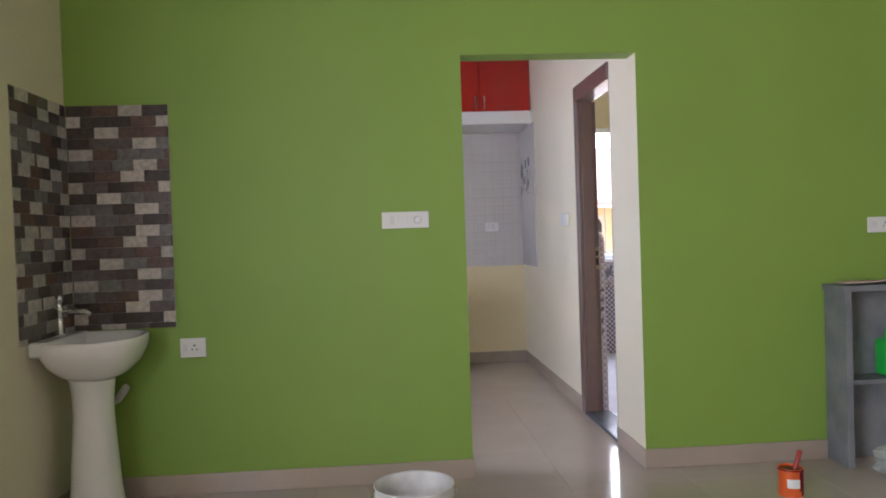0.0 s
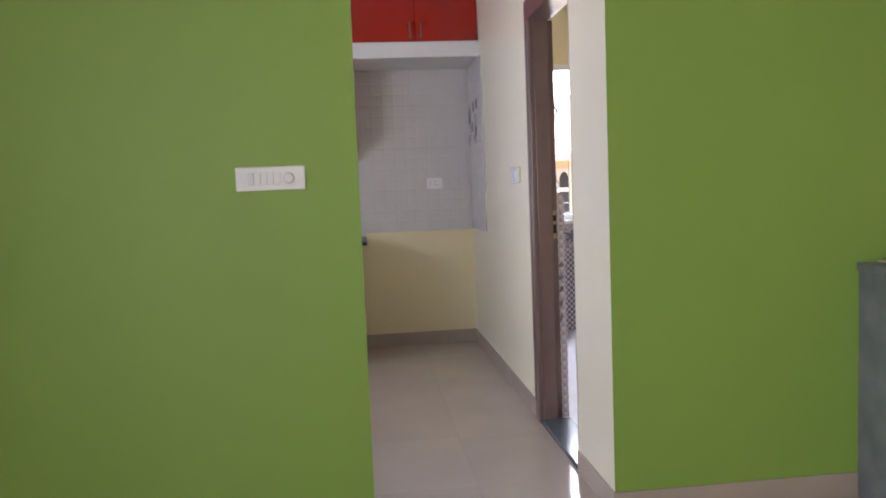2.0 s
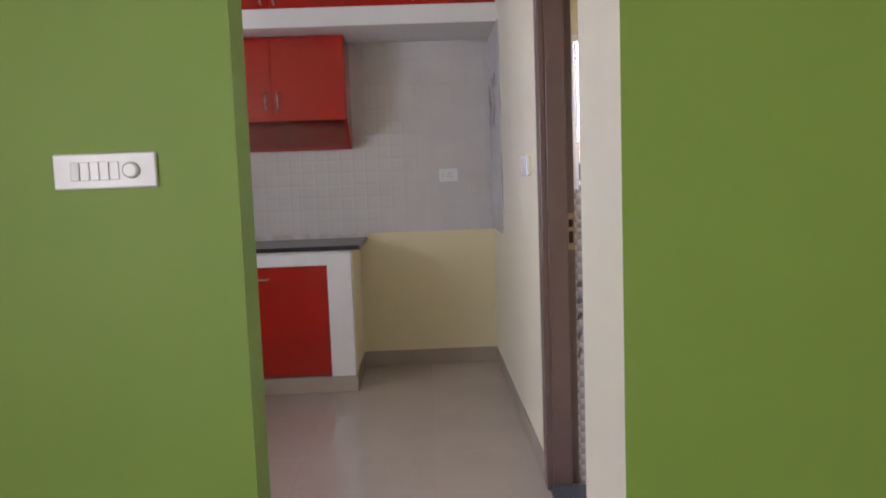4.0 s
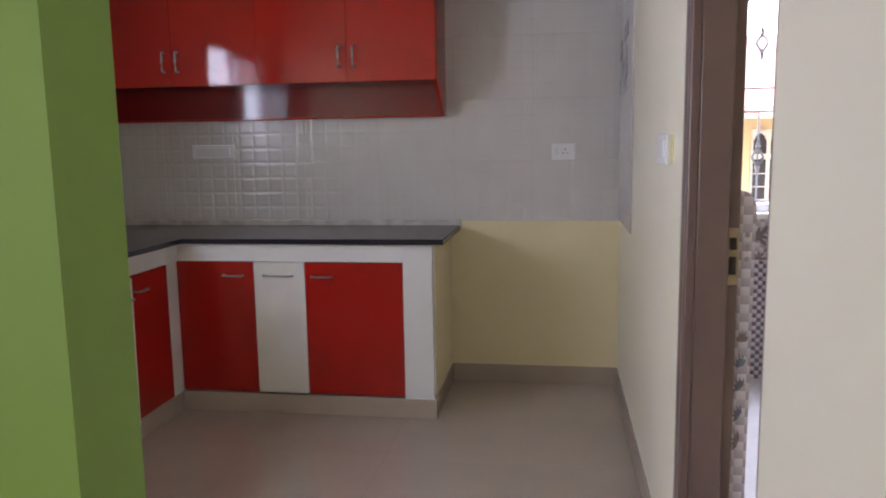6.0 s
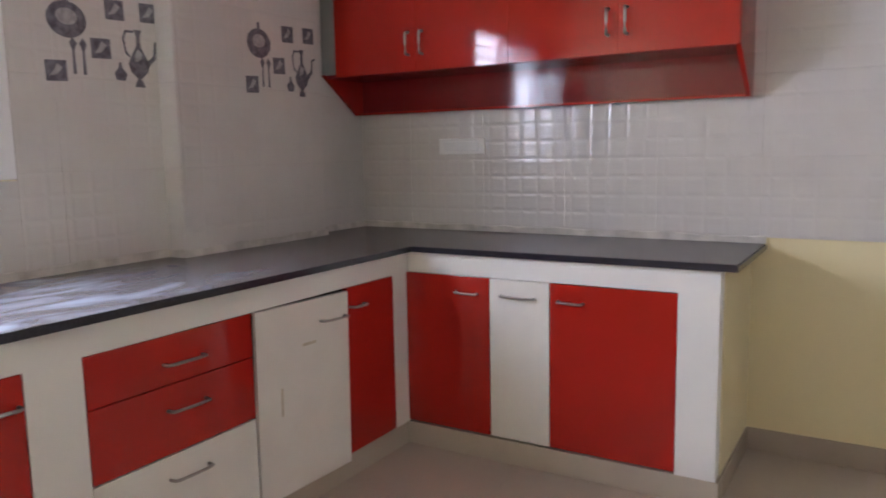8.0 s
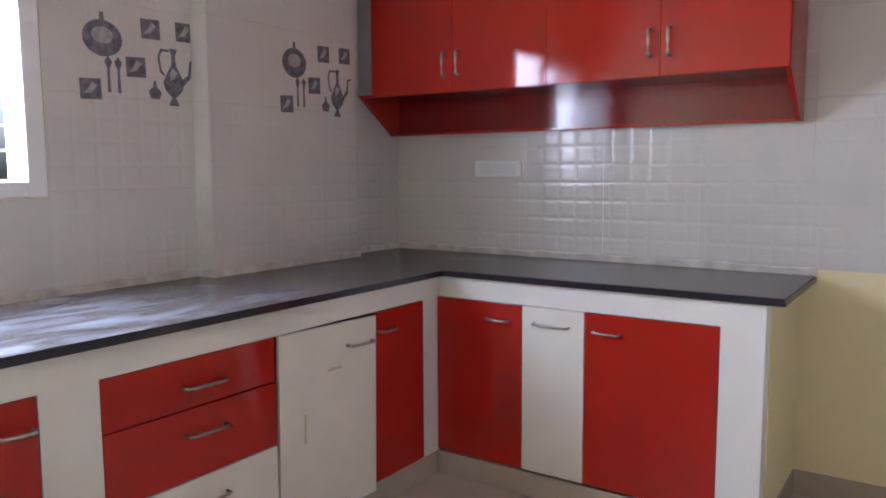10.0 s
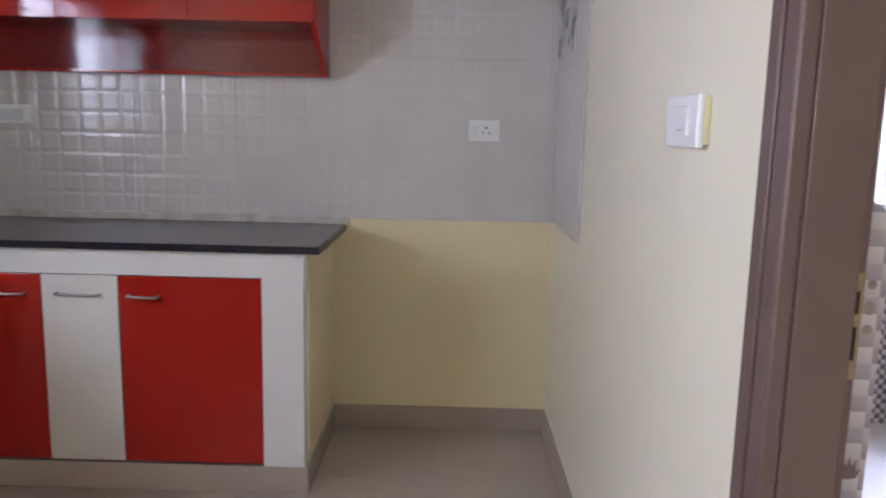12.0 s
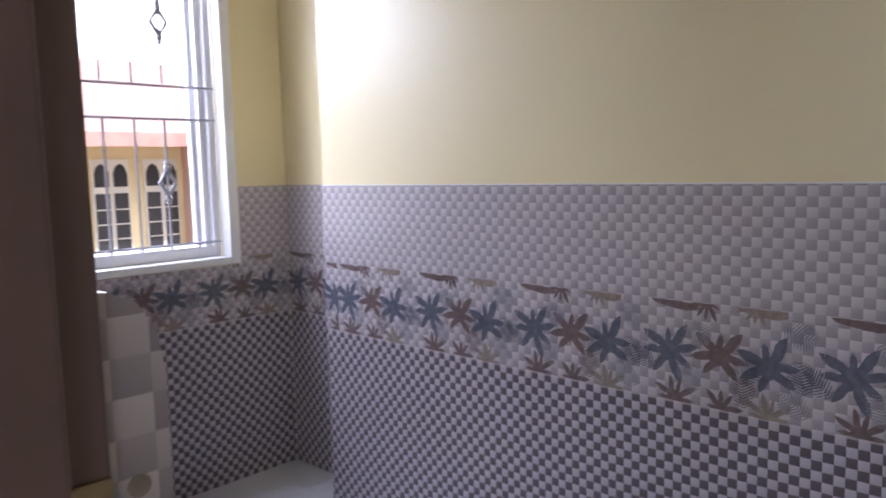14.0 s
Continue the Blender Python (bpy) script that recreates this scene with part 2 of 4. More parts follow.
ROOF = material("faded_red_roof", (0.55, 0.32, 0.28), 0.7, vary=0.2, scale=5)
PANE = material("dark_window_pane", (0.05, 0.05, 0.06), 0.1, vary=0.2, scale=3)
GROUND = material("dry_earth_ground", (0.32, 0.27, 0.2), 0.95, vary=0.25, scale=0.4, grain=0.4, grain_scale=20)
POLY = material("crumpled_clear_polythene", (0.62, 0.66, 0.64), 0.2, vary=0.15, scale=30)
POLY.node_tree.nodes["Principled BSDF"].inputs["Transmission Weight"].default_value = 0.5
TINTED = bpy.data.materials.new("tinted_window_glass")
TINTED.use_nodes = True
gb = TINTED.node_tree.nodes["Principled BSDF"]
gb.inputs["Transmission Weight"].default_value, gb.inputs["Roughness"].default_value, gb.inputs["IOR"].default_value = 1.0, 0.02, 1.1
gb.inputs["Base Color"].default_value = (0.55, 0.58, 0.60, 1)

# ---- builders ----


def add_box(bm, x0, x1, y0, y1, z0, z1, bevel=0.0):
    r = bmesh.ops.create_cube(bm, size=1.0, matrix=Matrix.Translation(((x0 + x1) / 2, (y0 + y1) / 2, (z0 + z1) / 2)) @ Matrix.Diagonal((abs(x1 - x0), abs(y1 - y0), abs(z1 - z0), 1)))
    if bevel:
        es = list({e for v in r["verts"] for e in v.link_edges})
        bmesh.ops.bevel(bm, geom=es, offset=bevel, segments=2, affect="EDGES", profile=0.5)


def finish(name, bm, mat, parent=None, smooth=False, origin=None):
    bmesh.ops.recalc_face_normals(bm, faces=bm.faces)
    if origin is None:
        vs = [v.co for v in bm.verts]
        origin = Vector([(min(v[i] for v in vs) + max(v[i] for v in vs)) / 2 for i in range(2)] + [min(v[2] for v in vs)])
    origin = Vector(origin)
    bmesh.ops.translate(bm, verts=bm.verts, vec=-origin)
    me = bpy.data.meshes.new(name)
    bm.to_mesh(me)
    bm.free()
    for m in (mat if isinstance(mat, (list, tuple)) else [mat]):
        me.materials.append(m)
    if smooth:
        for p in me.polygons:
            p.use_smooth = True
    ob = new(name, me)
    ob.location = origin
    if parent:
        up, base = parent, Vector((0, 0, 0))
        while up:
            base += up.location
            up = up.parent
        ob.parent = parent
        ob.location = origin - base
    return ob


def box(name, b, mat, parent=None, bevel=0.0):
    bm = bmesh.new()
    add_box(bm, *b, bevel)
    return finish(name, bm, mat, parent)


def boxes(name, bs, mat, parent=None, bevel=0.0):
    bm = bmesh.new()
    for b in bs:
        add_box(bm, *b, bevel)
    return finish(name, bm, mat, parent)


def thing(name, x, y, z, label, category, group=""):
    e = new(name)
    e.location = (x, y, z)
    e.empty_display_size = 0.1
    return tagged(e, label, category, group)


def structure(ob, label, category):
    return tagged(ob, label, category, kind="structure")


def extrude_outline(bm, pts, m, depth):
    """A flat outline in the local xz plane, thickened along local y, placed by m."""
    a = [bm.verts.new(m @ Vector((p[0], 0, p[1]))) for p in pts]
    b = [bm.verts.new(m @ Vector((p[0], depth, p[1]))) for p in pts]
    bm.faces.new(a)
    bm.faces.new(b[::-1])
    for i in range(len(pts)):
        j = (i + 1) % len(pts)
        bm.faces.new((a[i], b[i], b[j], a[j]))


def lathe(bm, profile, x, y, z, seg=32, sx=1.0, sy=1.0):
    rings = []
    for r, h in profile:
        rings.append([bm.verts.new((x + sx * r * math.cos(2 * math.pi * i / seg), y + sy * r * math.sin(2 * math.pi * i / seg), z + h)) for i in range(seg)])
    for a, b in zip(rings, rings[1:]):
        for i in range(seg):
            j = (i + 1) % seg
            bm.faces.new((a[i], a[j], b[j], b[i]))
    bm.faces.new(rings[0][::-1])
    bm.faces.new(rings[-1])


def tube(bm, pts, r, seg=8):
    rings = []
    for k, p in enumerate(pts):
        p = Vector(p)
        d = (Vector(pts[min(k + 1, len(pts) - 1)]) - Vector(pts[max(k - 1, 0)])).normalized()
        q = d.to_track_quat("Z", "Y")
        rings.append([bm.verts.new(p + q @ Vector((r * math.cos(2 * math.pi * i / seg), r * math.sin(2 * math.pi * i / seg), 0))) for i in range(seg)])
    for a, b in zip(rings, rings[1:]):
        for i in range(seg):
            j = (i + 1) % seg
            bm.faces.new((a[i], a[j], b[j], b[i]))
    bm.faces.new(rings[0][::-1])
    bm.faces.new(rings[-1])


# ---- structure: hall, kitchen, bathroom ----
H = 3.0
XL, XK, YB = -2.78, -2.88, 3.28          # hall left wall, kitchen left wall, kitchen back wall
OPEN_L, T = -0.882, 0.135                # left edge of the opening, thickness of the green wall
BX, BXR, BY, BYR = 1.674, 1.82, 3.48, 3.03   # bathroom far wall, its recess, window wall, start of the recess
D0, D1, DH = 0.455, 1.22, 2.16            # bathroom door frame


def wall(name, bs, mat, label):
    return structure(boxes(name, bs, mat), label, "wall")


north = wall("wall_north", [(XL, OPEN_L, 0, T, 0, 2.1), (XL, 0.0, 0, T, 2.1, H)], [GREEN, CREAM], "bright green painted wall with a doorway opening")
east = wall("wall_north_east", [(0.0, 3.6, 0, T, 0, H)], [GREEN, CREAM_LIT], "bright green painted wall beside the opening")
for p in north.data.polygons:
    if p.normal.y > 0.9:
        p.material_index = 1
# Jamb and kitchen side take the cream with daylight painted in.
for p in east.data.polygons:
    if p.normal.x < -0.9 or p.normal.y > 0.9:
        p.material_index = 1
wall("wall_hall_west", [(XL - 0.2, XL, -6.0, -4.9, 0, H), (XL - 0.2, XL, -3.1, T, 0, H), (XL - 0.2, XL, -4.9, -3.1, 0, 0.7), (XL - 0.2, XL, -4.9, -3.1, 2.1, H)], HALL_CREAM, "cream painted hall wall with a window opening")
wall("wall_hall_east", [(3.6, 3.8, -6.0, T, 0, H)], HALL_CREAM, "cream painted hall wall")
wall("wall_hall_south", [(XL, 3.6, -6.2, -6.0, 0, H)], HALL_CREAM, "plain cream painted hall end wall")
KW0, KW1, KWZ0, KWZ1 = 0.33, 1.412, 1.21, 2.12
wall("wall_kitchen_west", [(XK - 0.2, XK, T, KW0, 0, H), (XK - 0.2, XK, KW1, YB, 0, H), (XK - 0.2, XK, KW0, KW1, 0, KWZ0), (XK - 0.2, XK, KW0, KW1, KWZ1, H)],
     CREAM, "cream painted kitchen wall with a window opening")
wall("column", [(XK, -2.786, 2.0, 2.83, 0, H)], CREAM, "cream painted column casing in the kitchen wall")
wall("wall_kitchen_north", [(XK - 0.2, 0.14, YB, YB + 0.2, 0, H)], CREAM, "cream painted kitchen back wall, tiled above the worktop")
# This whole wall carries the cream paled for window light.
wall("wall_kitchen_east", [(0.0, 0.14, T, D0, 0, H), (0.0, 0.122, D1, D1 + 0.09, 0, H), (0.0, 0.14, D1 + 0.09, YB, 0, H), (0.0, 0.14, D0, D1, DH, H)], CREAM_LIT, "cream painted wall, paled for daylight, with a bathroom doorway")
BW0, BW1, BWZ0, BWZ1 = 0.55, 1.585, 0.895, 2.2
wall("wall_bath_north", [(0.14, BW0, BY, BY + 0.2, 0, H), (BW1, BXR + 0.2, BY, BY + 0.2, 0, H), (BW0, BW1, BY, BY + 0.2, 0, BWZ0), (BW0, BW1, BY, BY + 0.2, BWZ1, H)],
     CREAM, "cream painted bathroom wall with a barred window, tiled below")
wall("wall_bath_east", [(BX, BXR, 0.3, BYR, 0, H), (BXR, BXR + 0.2, 0.3, BY, 0, H)], CREAM, "cream painted bathroom wall, tiled below")
wall("wall_bath_south", [(0.14, BX, 0.2, 0.3, 0, H)], CREAM, "cream painted bathroom end wall")
structure(box("ceiling", (-3.1, 3.9, -6.3, 3.8, H, H + 0.15), CEILING), "unseen flat ceiling, greyed to bounce less light", "ceiling")
floor = structure(boxes("floor", [(-3.1, 3.9, -6.3, 3.7, -0.2, -0.004)], GROUT), "glossy beige vitrified tile floor with hairline joints", "floor")

# loft slab with plaster edge
structure(box("loft_slab", (XK, 0.0, 2.716, YB, 2.152, 2.262), WHITE, None, 0.004), "white painted concrete loft slab over the kitchen", "loft slab")


def skirting(name, b):
    return structure(box(name, b, SKIRT, None, 0.002), "beige tile skirting along the wall foot", "skirting")


S = 0.098
skirting("baseboard_hall_west", (XL, XL + 0.01, -6.0, -0.01, 0, S))
skirting("baseboard_green", (XL, OPEN_L + 0.008, -0.01, 0, 0, S))
skirting("baseboard_green_jamb", (OPEN_L, OPEN_L + 0.008, 0, T, 0, S))
skirting("baseboard_green_east", (-0.008, 0.955, -0.01, 0, 0, S))
skirting("baseboard_passage", (-0.008, 0.0, 0.0, D0, 0, S))
skirting("baseboard_kitchen_east", (-0.008, 0.0, D1, YB - 0.01, 0, S))
skirting("baseboard_niche", (-0.905, 0.0, YB - 0.01, YB, 0, S))
skirting("baseboard_stub", (-0.905, -0.897, 2.736, YB - 0.01, 0, S))

# ---- bathroom door frame ----
df = thing("door_frame", 0.06, 0.83, 0, "dark brown painted wooden door frame with moulded edge", "door frame")


def jamb(y_out, s):
    bm = bmesh.new()
    add_box(bm, -0.012, 0.012, y_out, y_out + s * 0.035, 0, DH - 0.1, 0.003)
    add_box(bm, -0.006, 0.012, y_out + s * 0.035, y_out + s * 0.05, 0, DH - 0.1)
    add_box(bm, -0.014, 0.012, y_out + s * 0.05, y_out + s * 0.092, 0, DH - 0.1, 0.005)
    add_box(bm, 0.012, 0.088, y_out + s * 0.002, y_out + s * 0.092, 0, DH - 0.1, 0.003)
    add_box(bm, 0.088, 0.125, y_out + s * 0.002, y_out + s * 0.04, 0, DH - 0.1, 0.003)
    return finish("jamb", bm, FRAME_BROWN, df)


jamb(D1, -1)
boxes("jamb", [(0.003, 0.125, D0 + 0.001, D0 + 0.022, 0, DH - 0.1)], FRAME_BROWN, df, 0.003)
boxes("head", [(-0.012, 0.10, D0, D1, DH - 0.1, DH), (0.10, 0.125, D0 + 0.002, D1 - 0.002, DH - 0.085, DH)], FRAME_BROWN, df, 0.003)
lk = thing("strike_plate", 0.108, D1 - 0.042, 0.94, "worn brass strike plate let into the brown frame", "strike plate")
box("plate", (0.092, 0.124, D1 - 0.0425, D1 - 0.039, 0.955, 1.10), BRASS, lk, 0.001)
box("latch_hole", (0.101, 0.118, D1 - 0.0445, D1 - 0.041, 1.045, 1.075), HOLE, lk)
box("bolt_hole", (0.101, 0.118, D1 - 0.0445, D1 - 0.041, 0.982, 1.027), HOLE, lk)
structure(box("threshold", (-0.004, 0.15, D0 + 0.023, D1 - 0.093, -0.002, 0.022), THRESH, None, 0.003), "dark grey polished granite door threshold", "threshold")
bm = bmesh.new()
extrude_outline(bm, [(0.125, 0), (0.168, 0), (0.170, 1.14), (0.166, 1.165), (0.155, 1.183), (0.140, 1.19), (0.125, 1.192)], Matrix.Translation((0, D1 - 0.012, 0)), 0.102)
reveal = structure(finish("tiled_reveal", bm, BT_UP_X), "printed tile edge with a broken top behind the door frame", "tile edging")
# Three tan ovals painted on the glaze for a reflection beside the strike plate.
for z, rz in ((1.078, 0.007), (1.046, 0.010), (1.016, 0.007)):
    bm = bmesh.new()
    extrude_outline(bm, [(0.150 + 0.007 * math.cos(k * math.pi / 6), z + rz * math.sin(k * math.pi / 6)) for k in range(12)], Matrix.Translation((0, D1 - 0.0126, 0)), 0.0006)
    finish("oval_reflection", bm, PRINT_TAN, reveal)
for k, (z, mt) in enumerate(((0.80, PRINT_BROWN), (0.735, PRINT_BLUE), (0.675, PRINT_GREY), (0.60, PRINT_BLUE), (0.53, PRINT_BROWN))):
    bm = bmesh.new()
    for q in range(5):
        a = 0.5 + 0.55 * q + 0.3 * k
        c, d = math.cos(a), math.sin(a)
        extrude_outline(bm, [(0.147, z), (0.147 + 0.010 * c - 0.005 * d, z + 0.014 * d + 0.005 * c), (0.147 + 0.018 * c, z + 0.034 * d), (0.147 + 0.010 * c + 0.005 * d, z + 0.014 * d - 0.005 * c)],
                        Matrix.Translation((0, D1 - 0.0126 - 0.0001 * q, 0)), 0.0004)
    finish("leaf_print", bm, mt, reveal)

# ---- kitchen window ----


def bar(bm, a, b, r=0.005):
    tube(bm, [a, b], r, 6)


def diamond(bm, c, axis, h, w, r):
    """Forged diamond on a window bar; axis is the way along the window."""
    c, axis = Vector(c), Vector(axis)
    up = Vector((0, 0, 1))
    q = [c + up * h, c + axis * w, c - up * h, c - axis * w, c + up * h]
    for a, b in zip(q, q[1:]):
        tube(bm, [a, b], r, 6)
    for s in (1, -1):
        bmesh.ops.create_icosphere(bm, subdivisions=1, radius=r * 2.2, matrix=Matrix.Translation(c + up * h * s * 1.15))
        bmesh.ops.create_icosphere(bm, subdivisions=1, radius=r * 1.7, matrix=Matrix.Translation(c + up * h * s * 1.5))


kw = thing("window_1", XK - 0.06, 0.86, KWZ0, "white framed kitchen window with a forged bar grille", "window")
kw["kind"] = "structure"
boxes("frame", [(XK - 0.12, XK + 0.012, KW0, KW0 + 0.06, KWZ0, KWZ1), (XK - 0.12, XK + 0.012, KW1 - 0.062, KW1, KWZ0, KWZ1),
                (XK - 0.12, XK + 0.012, KW0 + 0.06, KW1 - 0.062, KWZ0, KWZ0 + 0.05), (XK - 0.12, XK + 0.012, KW0 + 0.06, KW1 - 0.062, KWZ1 - 0.05, KWZ1)], UPVC, kw, 0.004)
bm = bmesh.new()
for i in range(9):
    y = KW0 + 0.06 + (i + 1) * (KW1 - KW0 - 0.12) / 10
    bar(bm, (XK - 0.09, y, KWZ0 + 0.05), (XK - 0.09, y, KWZ1 - 0.05), 0.006)
for z in (1.36, 1.44, 1.56, 1.82, 1.92, 2.0):
    bar(bm, (XK - 0.085, KW0 + 0.06, z), (XK - 0.085, KW1 - 0.06, z), 0.006)
for i in (1, 4, 7):
    y = KW0 + 0.06 + (i + 1) * (KW1 - KW0 - 0.12) / 10
    diamond(bm, (XK - 0.09, y, 1.68), (0, 1, 0), 0.055, 0.03, 0.006)
finish("grille", bm, GRILLE, kw)

# Added sash, out of view: its tint dims half the window in reflections.
added_sash = boxes("added_sash", [(XK - 0.06, XK - 0.03, 0.86, 0.90, KWZ0 + 0.05, KWZ1 - 0.05), (XK - 0.06, XK - 0.03, KW0 + 0.06, 0.86, KWZ0 + 0.05, KWZ0 + 0.09),
                      (XK - 0.06, XK - 0.03, KW0 + 0.06, 0.86, KWZ1 - 0.09, KWZ1 - 0.05)], UPVC, kw, 0.003)
dimming_pane = box("pane", (XK - 0.048, XK - 0.043, KW0 + 0.06, 0.86, KWZ0 + 0.09, KWZ1 - 0.09), TINTED, added_sash)
dimming_pane.visible_shadow = False    # daylight passes the pane

# ---- bathroom window ----
bw = thing("window_2", 1.07, BY + 0.08, BWZ0, "white framed bathroom window with forged bars and diamonds", "window")
bw["kind"] = "structure"
boxes("frame", [(BW0, BW0 + 0.05, BY - 0.012, BY + 0.06, BWZ0, BWZ1), (BW1 - 0.045, BW1, BY - 0.012, BY + 0.06, BWZ0, BWZ1),
                (BW0 + 0.05, BW1 - 0.045, BY - 0.012, BY + 0.06, BWZ0, BWZ0 + 0.03), (BW0 + 0.05, BW1 - 0.045, BY - 0.012, BY + 0.06, BWZ1 - 0.05, BWZ1)], UPVC, bw, 0.004)
boxes("track", [(BW1 - 0.075, BW1 - 0.045, BY + 0.06, BY + 0.17, BWZ0 + 0.03, BWZ1 - 0.05), (BW1 - 0.10, BW1 - 0.075, BY + 0.085, BY + 0.11, BWZ0 + 0.03, BWZ1 - 0.05),
                (BW1 - 0.115, BW1 - 0.075, BY + 0.13, BY + 0.16, BWZ0 + 0.03, BWZ1 - 0.05), (BW0 + 0.05, BW0 + 0.08, BY + 0.06, BY + 0.17, BWZ0 + 0.03, BWZ1 - 0.05),
                (BW0 + 0.08, BW1 - 0.075, BY + 0.06, BY + 0.17, BWZ0 + 0.0, BWZ0 + 0.075)], UPVC, bw, 0.003)
bm = bmesh.new()
GY = BY + 0.07
xs = [1.10 + 0.1165 * k for k in range(-4, 4)]
for k, x in enumerate(xs):
    bar(bm, (x, GY, BWZ0 + 0.03), (x, GY, 1.47), 0.0055)
    bar(bm, (x, GY, 1.59), (x, GY, BWZ1 - 0.05), 0.004)
for z in (0.985, 1.468, 1.592, 2.05):
    bar(bm, (BW0 + 0.04, GY - 0.006, z), (BW1 - 0.04, GY - 0.006, z), 0.0055)
for x in (1.333, 0.75):
    diamond(bm, (x, GY, 1.225), (1, 0, 0), 0.05, 0.032, 0.007)
    diamond(bm, (x, GY, 1.83), (1, 0, 0), 0.05, 0.032, 0.007)
finish("grille", bm, GRILLE, bw)

# ---- lower cabinets with worktop ----
FY, FX = 2.674, -2.201       # fronts of the back run and of the side run
worktop = thing("worktop", -2.0, 2.9, 0.855, "dark grey granite worktop with dried cement wash and painted window sheen", "worktop")
bm = bmesh.new()
L = [(XK, 0.14), (FX + 0.046, 0.14), (FX + 0.046, FY - 0.034), (-0.85, FY - 0.034), (-0.85, YB), (XK, YB), (XK, 2.832), (-2.784, 2.832), (-2.784, 1.998), (XK, 1.998)]
lo = [bm.verts.new((x, y, 0.855)) for x, y in L]
hi = [bm.verts.new((x, y, 0.88)) for x, y in L]
bm.faces.new(lo[::-1])
bm.faces.new(hi)
for i in range(len(L)):
    j = (i + 1) % len(L)
    bm.faces.new((lo[i], lo[j], hi[j], hi[i]))
bmesh.ops.bevel(bm, geom=[e for e in bm.edges if all(v.co.z > 0.879 for v in e.verts)], offset=0.006, segments=2, affect="EDGES")
bm.normal_update()
# Only upward faces take the greyer granite; edges and underside are darker.
for f in bm.faces:
    f.material_index = 0 if f.normal.z > 0.95 else 1
finish("slab", bm, [GRANITE, GRANITE_EDGE], worktop)

carc = thing("kitchen_base", -1.6, 2.97, 0, "white plastered masonry cabinet base with tiled plinth", "base cabinet")
boxes("fascia", [(FX + 0.012, -0.908, FY - 0.012, FY + 0.06, 0.767, 0.855), (FX - 0.06, FX + 0.012, 0.14, FY + 0.06, 0.767, 0.855)], WHITE, carc)
box("post", (-1.05, -0.909, FY - 0.012, FY + 0.06, S, 0.767), WHITE, carc)
box("post", (FX - 0.06, FX + 0.001, 2.548, FY + 0.05, S, 0.767), WHITE, carc)
box("post", (FX - 0.06, FX + 0.012, 0.998, 1.152, S, 0.767), WHITE, carc)
box("end_wall", (-0.985, -0.905, FY + 0.06, YB, 0, 0.855), CREAM, carc)
boxes("plinth", [(FX - 0.001, -0.897, FY - 0.014, FY + 0.06, 0, S), (FX - 0.06, FX - 0.001, 0.14, FY + 0.06, 0, S)], PLINTH, carc, 0.002)
# Near-black sheets behind the fronts: the gaps' shade is put into their colour.
boxes("carcass", [(FX, -0.985, FY + 0.06, FY + 0.075, S, 0.855), (FX - 0.08, FX - 0.06, 0.14, FY + 0.06, S, 0.855)], HOLE, carc)
GP = 0.0012


def bow_handle(a, b, out, parent, r=0.0048, mat=STEEL):
    """A bowed bar handle from a to b, standing off the door along out."""
    a, b, out = Vector(a), Vector(b), Vector(out)
    d = b - a
    pts = [a, a + out * 0.9 + d * 0.02, a + d * 0.12 + out * 1.05, a + d * 0.5 + out * 1.12, a + d * 0.88 + out * 1.05, b + out * 0.9 - d * 0.02, b]
    bm = bmesh.new()
    tube(bm, pts, r, 8)
    return finish("handle", bm, mat, parent, smooth=True)


def front_y(name, x0, x1, z0, z1, mat, label, hx0, hx1, hz):
    d = thing(name, (x0 + x1) / 2, FY - 0.01, z0, label, "cabinet door", "base cabinet fronts")
    box("panel", (x0 + GP, x1 - GP, FY - 0.014, FY + 0.005, z0 + GP, z1 - GP), mat, d, 0.0015)
    bow_handle((hx0, FY - 0.014, hz), (hx1, FY - 0.014, hz - 0.002), (0, -0.026, 0), d)
    return d


front_y("cabinet_door", -2.198, -1.796, 0.106, 0.765, RED, "glossy red laminate cabinet door with steel handle", -1.948, -1.851, 0.699)
front_y("pull_out", -1.796, -1.535, 0.106, 0.765, LAMINATE, "narrow white laminate pull-out front with steel handle", -1.74, -1.597, 0.701)
front_y("cabinet_door", -1.535, -1.05, 0.106, 0.765, RED, "glossy red laminate cabinet door with steel handle", -1.497, -1.398, 0.698)


def front_x(name, y0, y1, z0, z1, mat, label, hy0, hy1, hz, cat="cabinet door"):
    d = thing(name, FX + 0.01, (y0 + y1) / 2, z0, label, cat, "base cabinet fronts")
    box("panel", (FX - 0.005, FX + 0.014, y0 + GP, y1 - GP, z0 + GP, z1 - GP), mat, d, 0.0015)
    bow_handle((FX + 0.014, hy0, hz), (FX + 0.014, hy1, hz - 0.002), (0.026, 0, 0), d)
    return d


front_x("cabinet_door", 2.235, 2.546, 0.106, 0.765, RED, "glossy red laminate cabinet door in the corner", 2.25, 2.34, 0.69)
front_x("drawer", 1.153, 1.742, 0.621, 0.766, RED, "red laminate drawer front with steel handle", 1.394, 1.536, 0.684, "drawer")
front_x("drawer", 1.153, 1.742, 0.412, 0.619, RED, "red laminate drawer front with steel handle", 1.40, 1.539, 0.545, "drawer")
front_x("drawer", 1.153, 1.742, 0.106, 0.410, LAMINATE, "white laminate deep drawer front with steel handle", 1.392, 1.536, 0.338, "drawer")
front_x("cabinet_door", 0.50, 0.996, 0.106, 0.766, RED, "glossy red laminate cabinet door with steel handle", 0.90, 0.98, 0.69)
front_x("cabinet_door", 0.15, 0.498, 0.106, 0.766, LAMINATE, "white laminate cabinet door", 0.40, 0.48, 0.69)
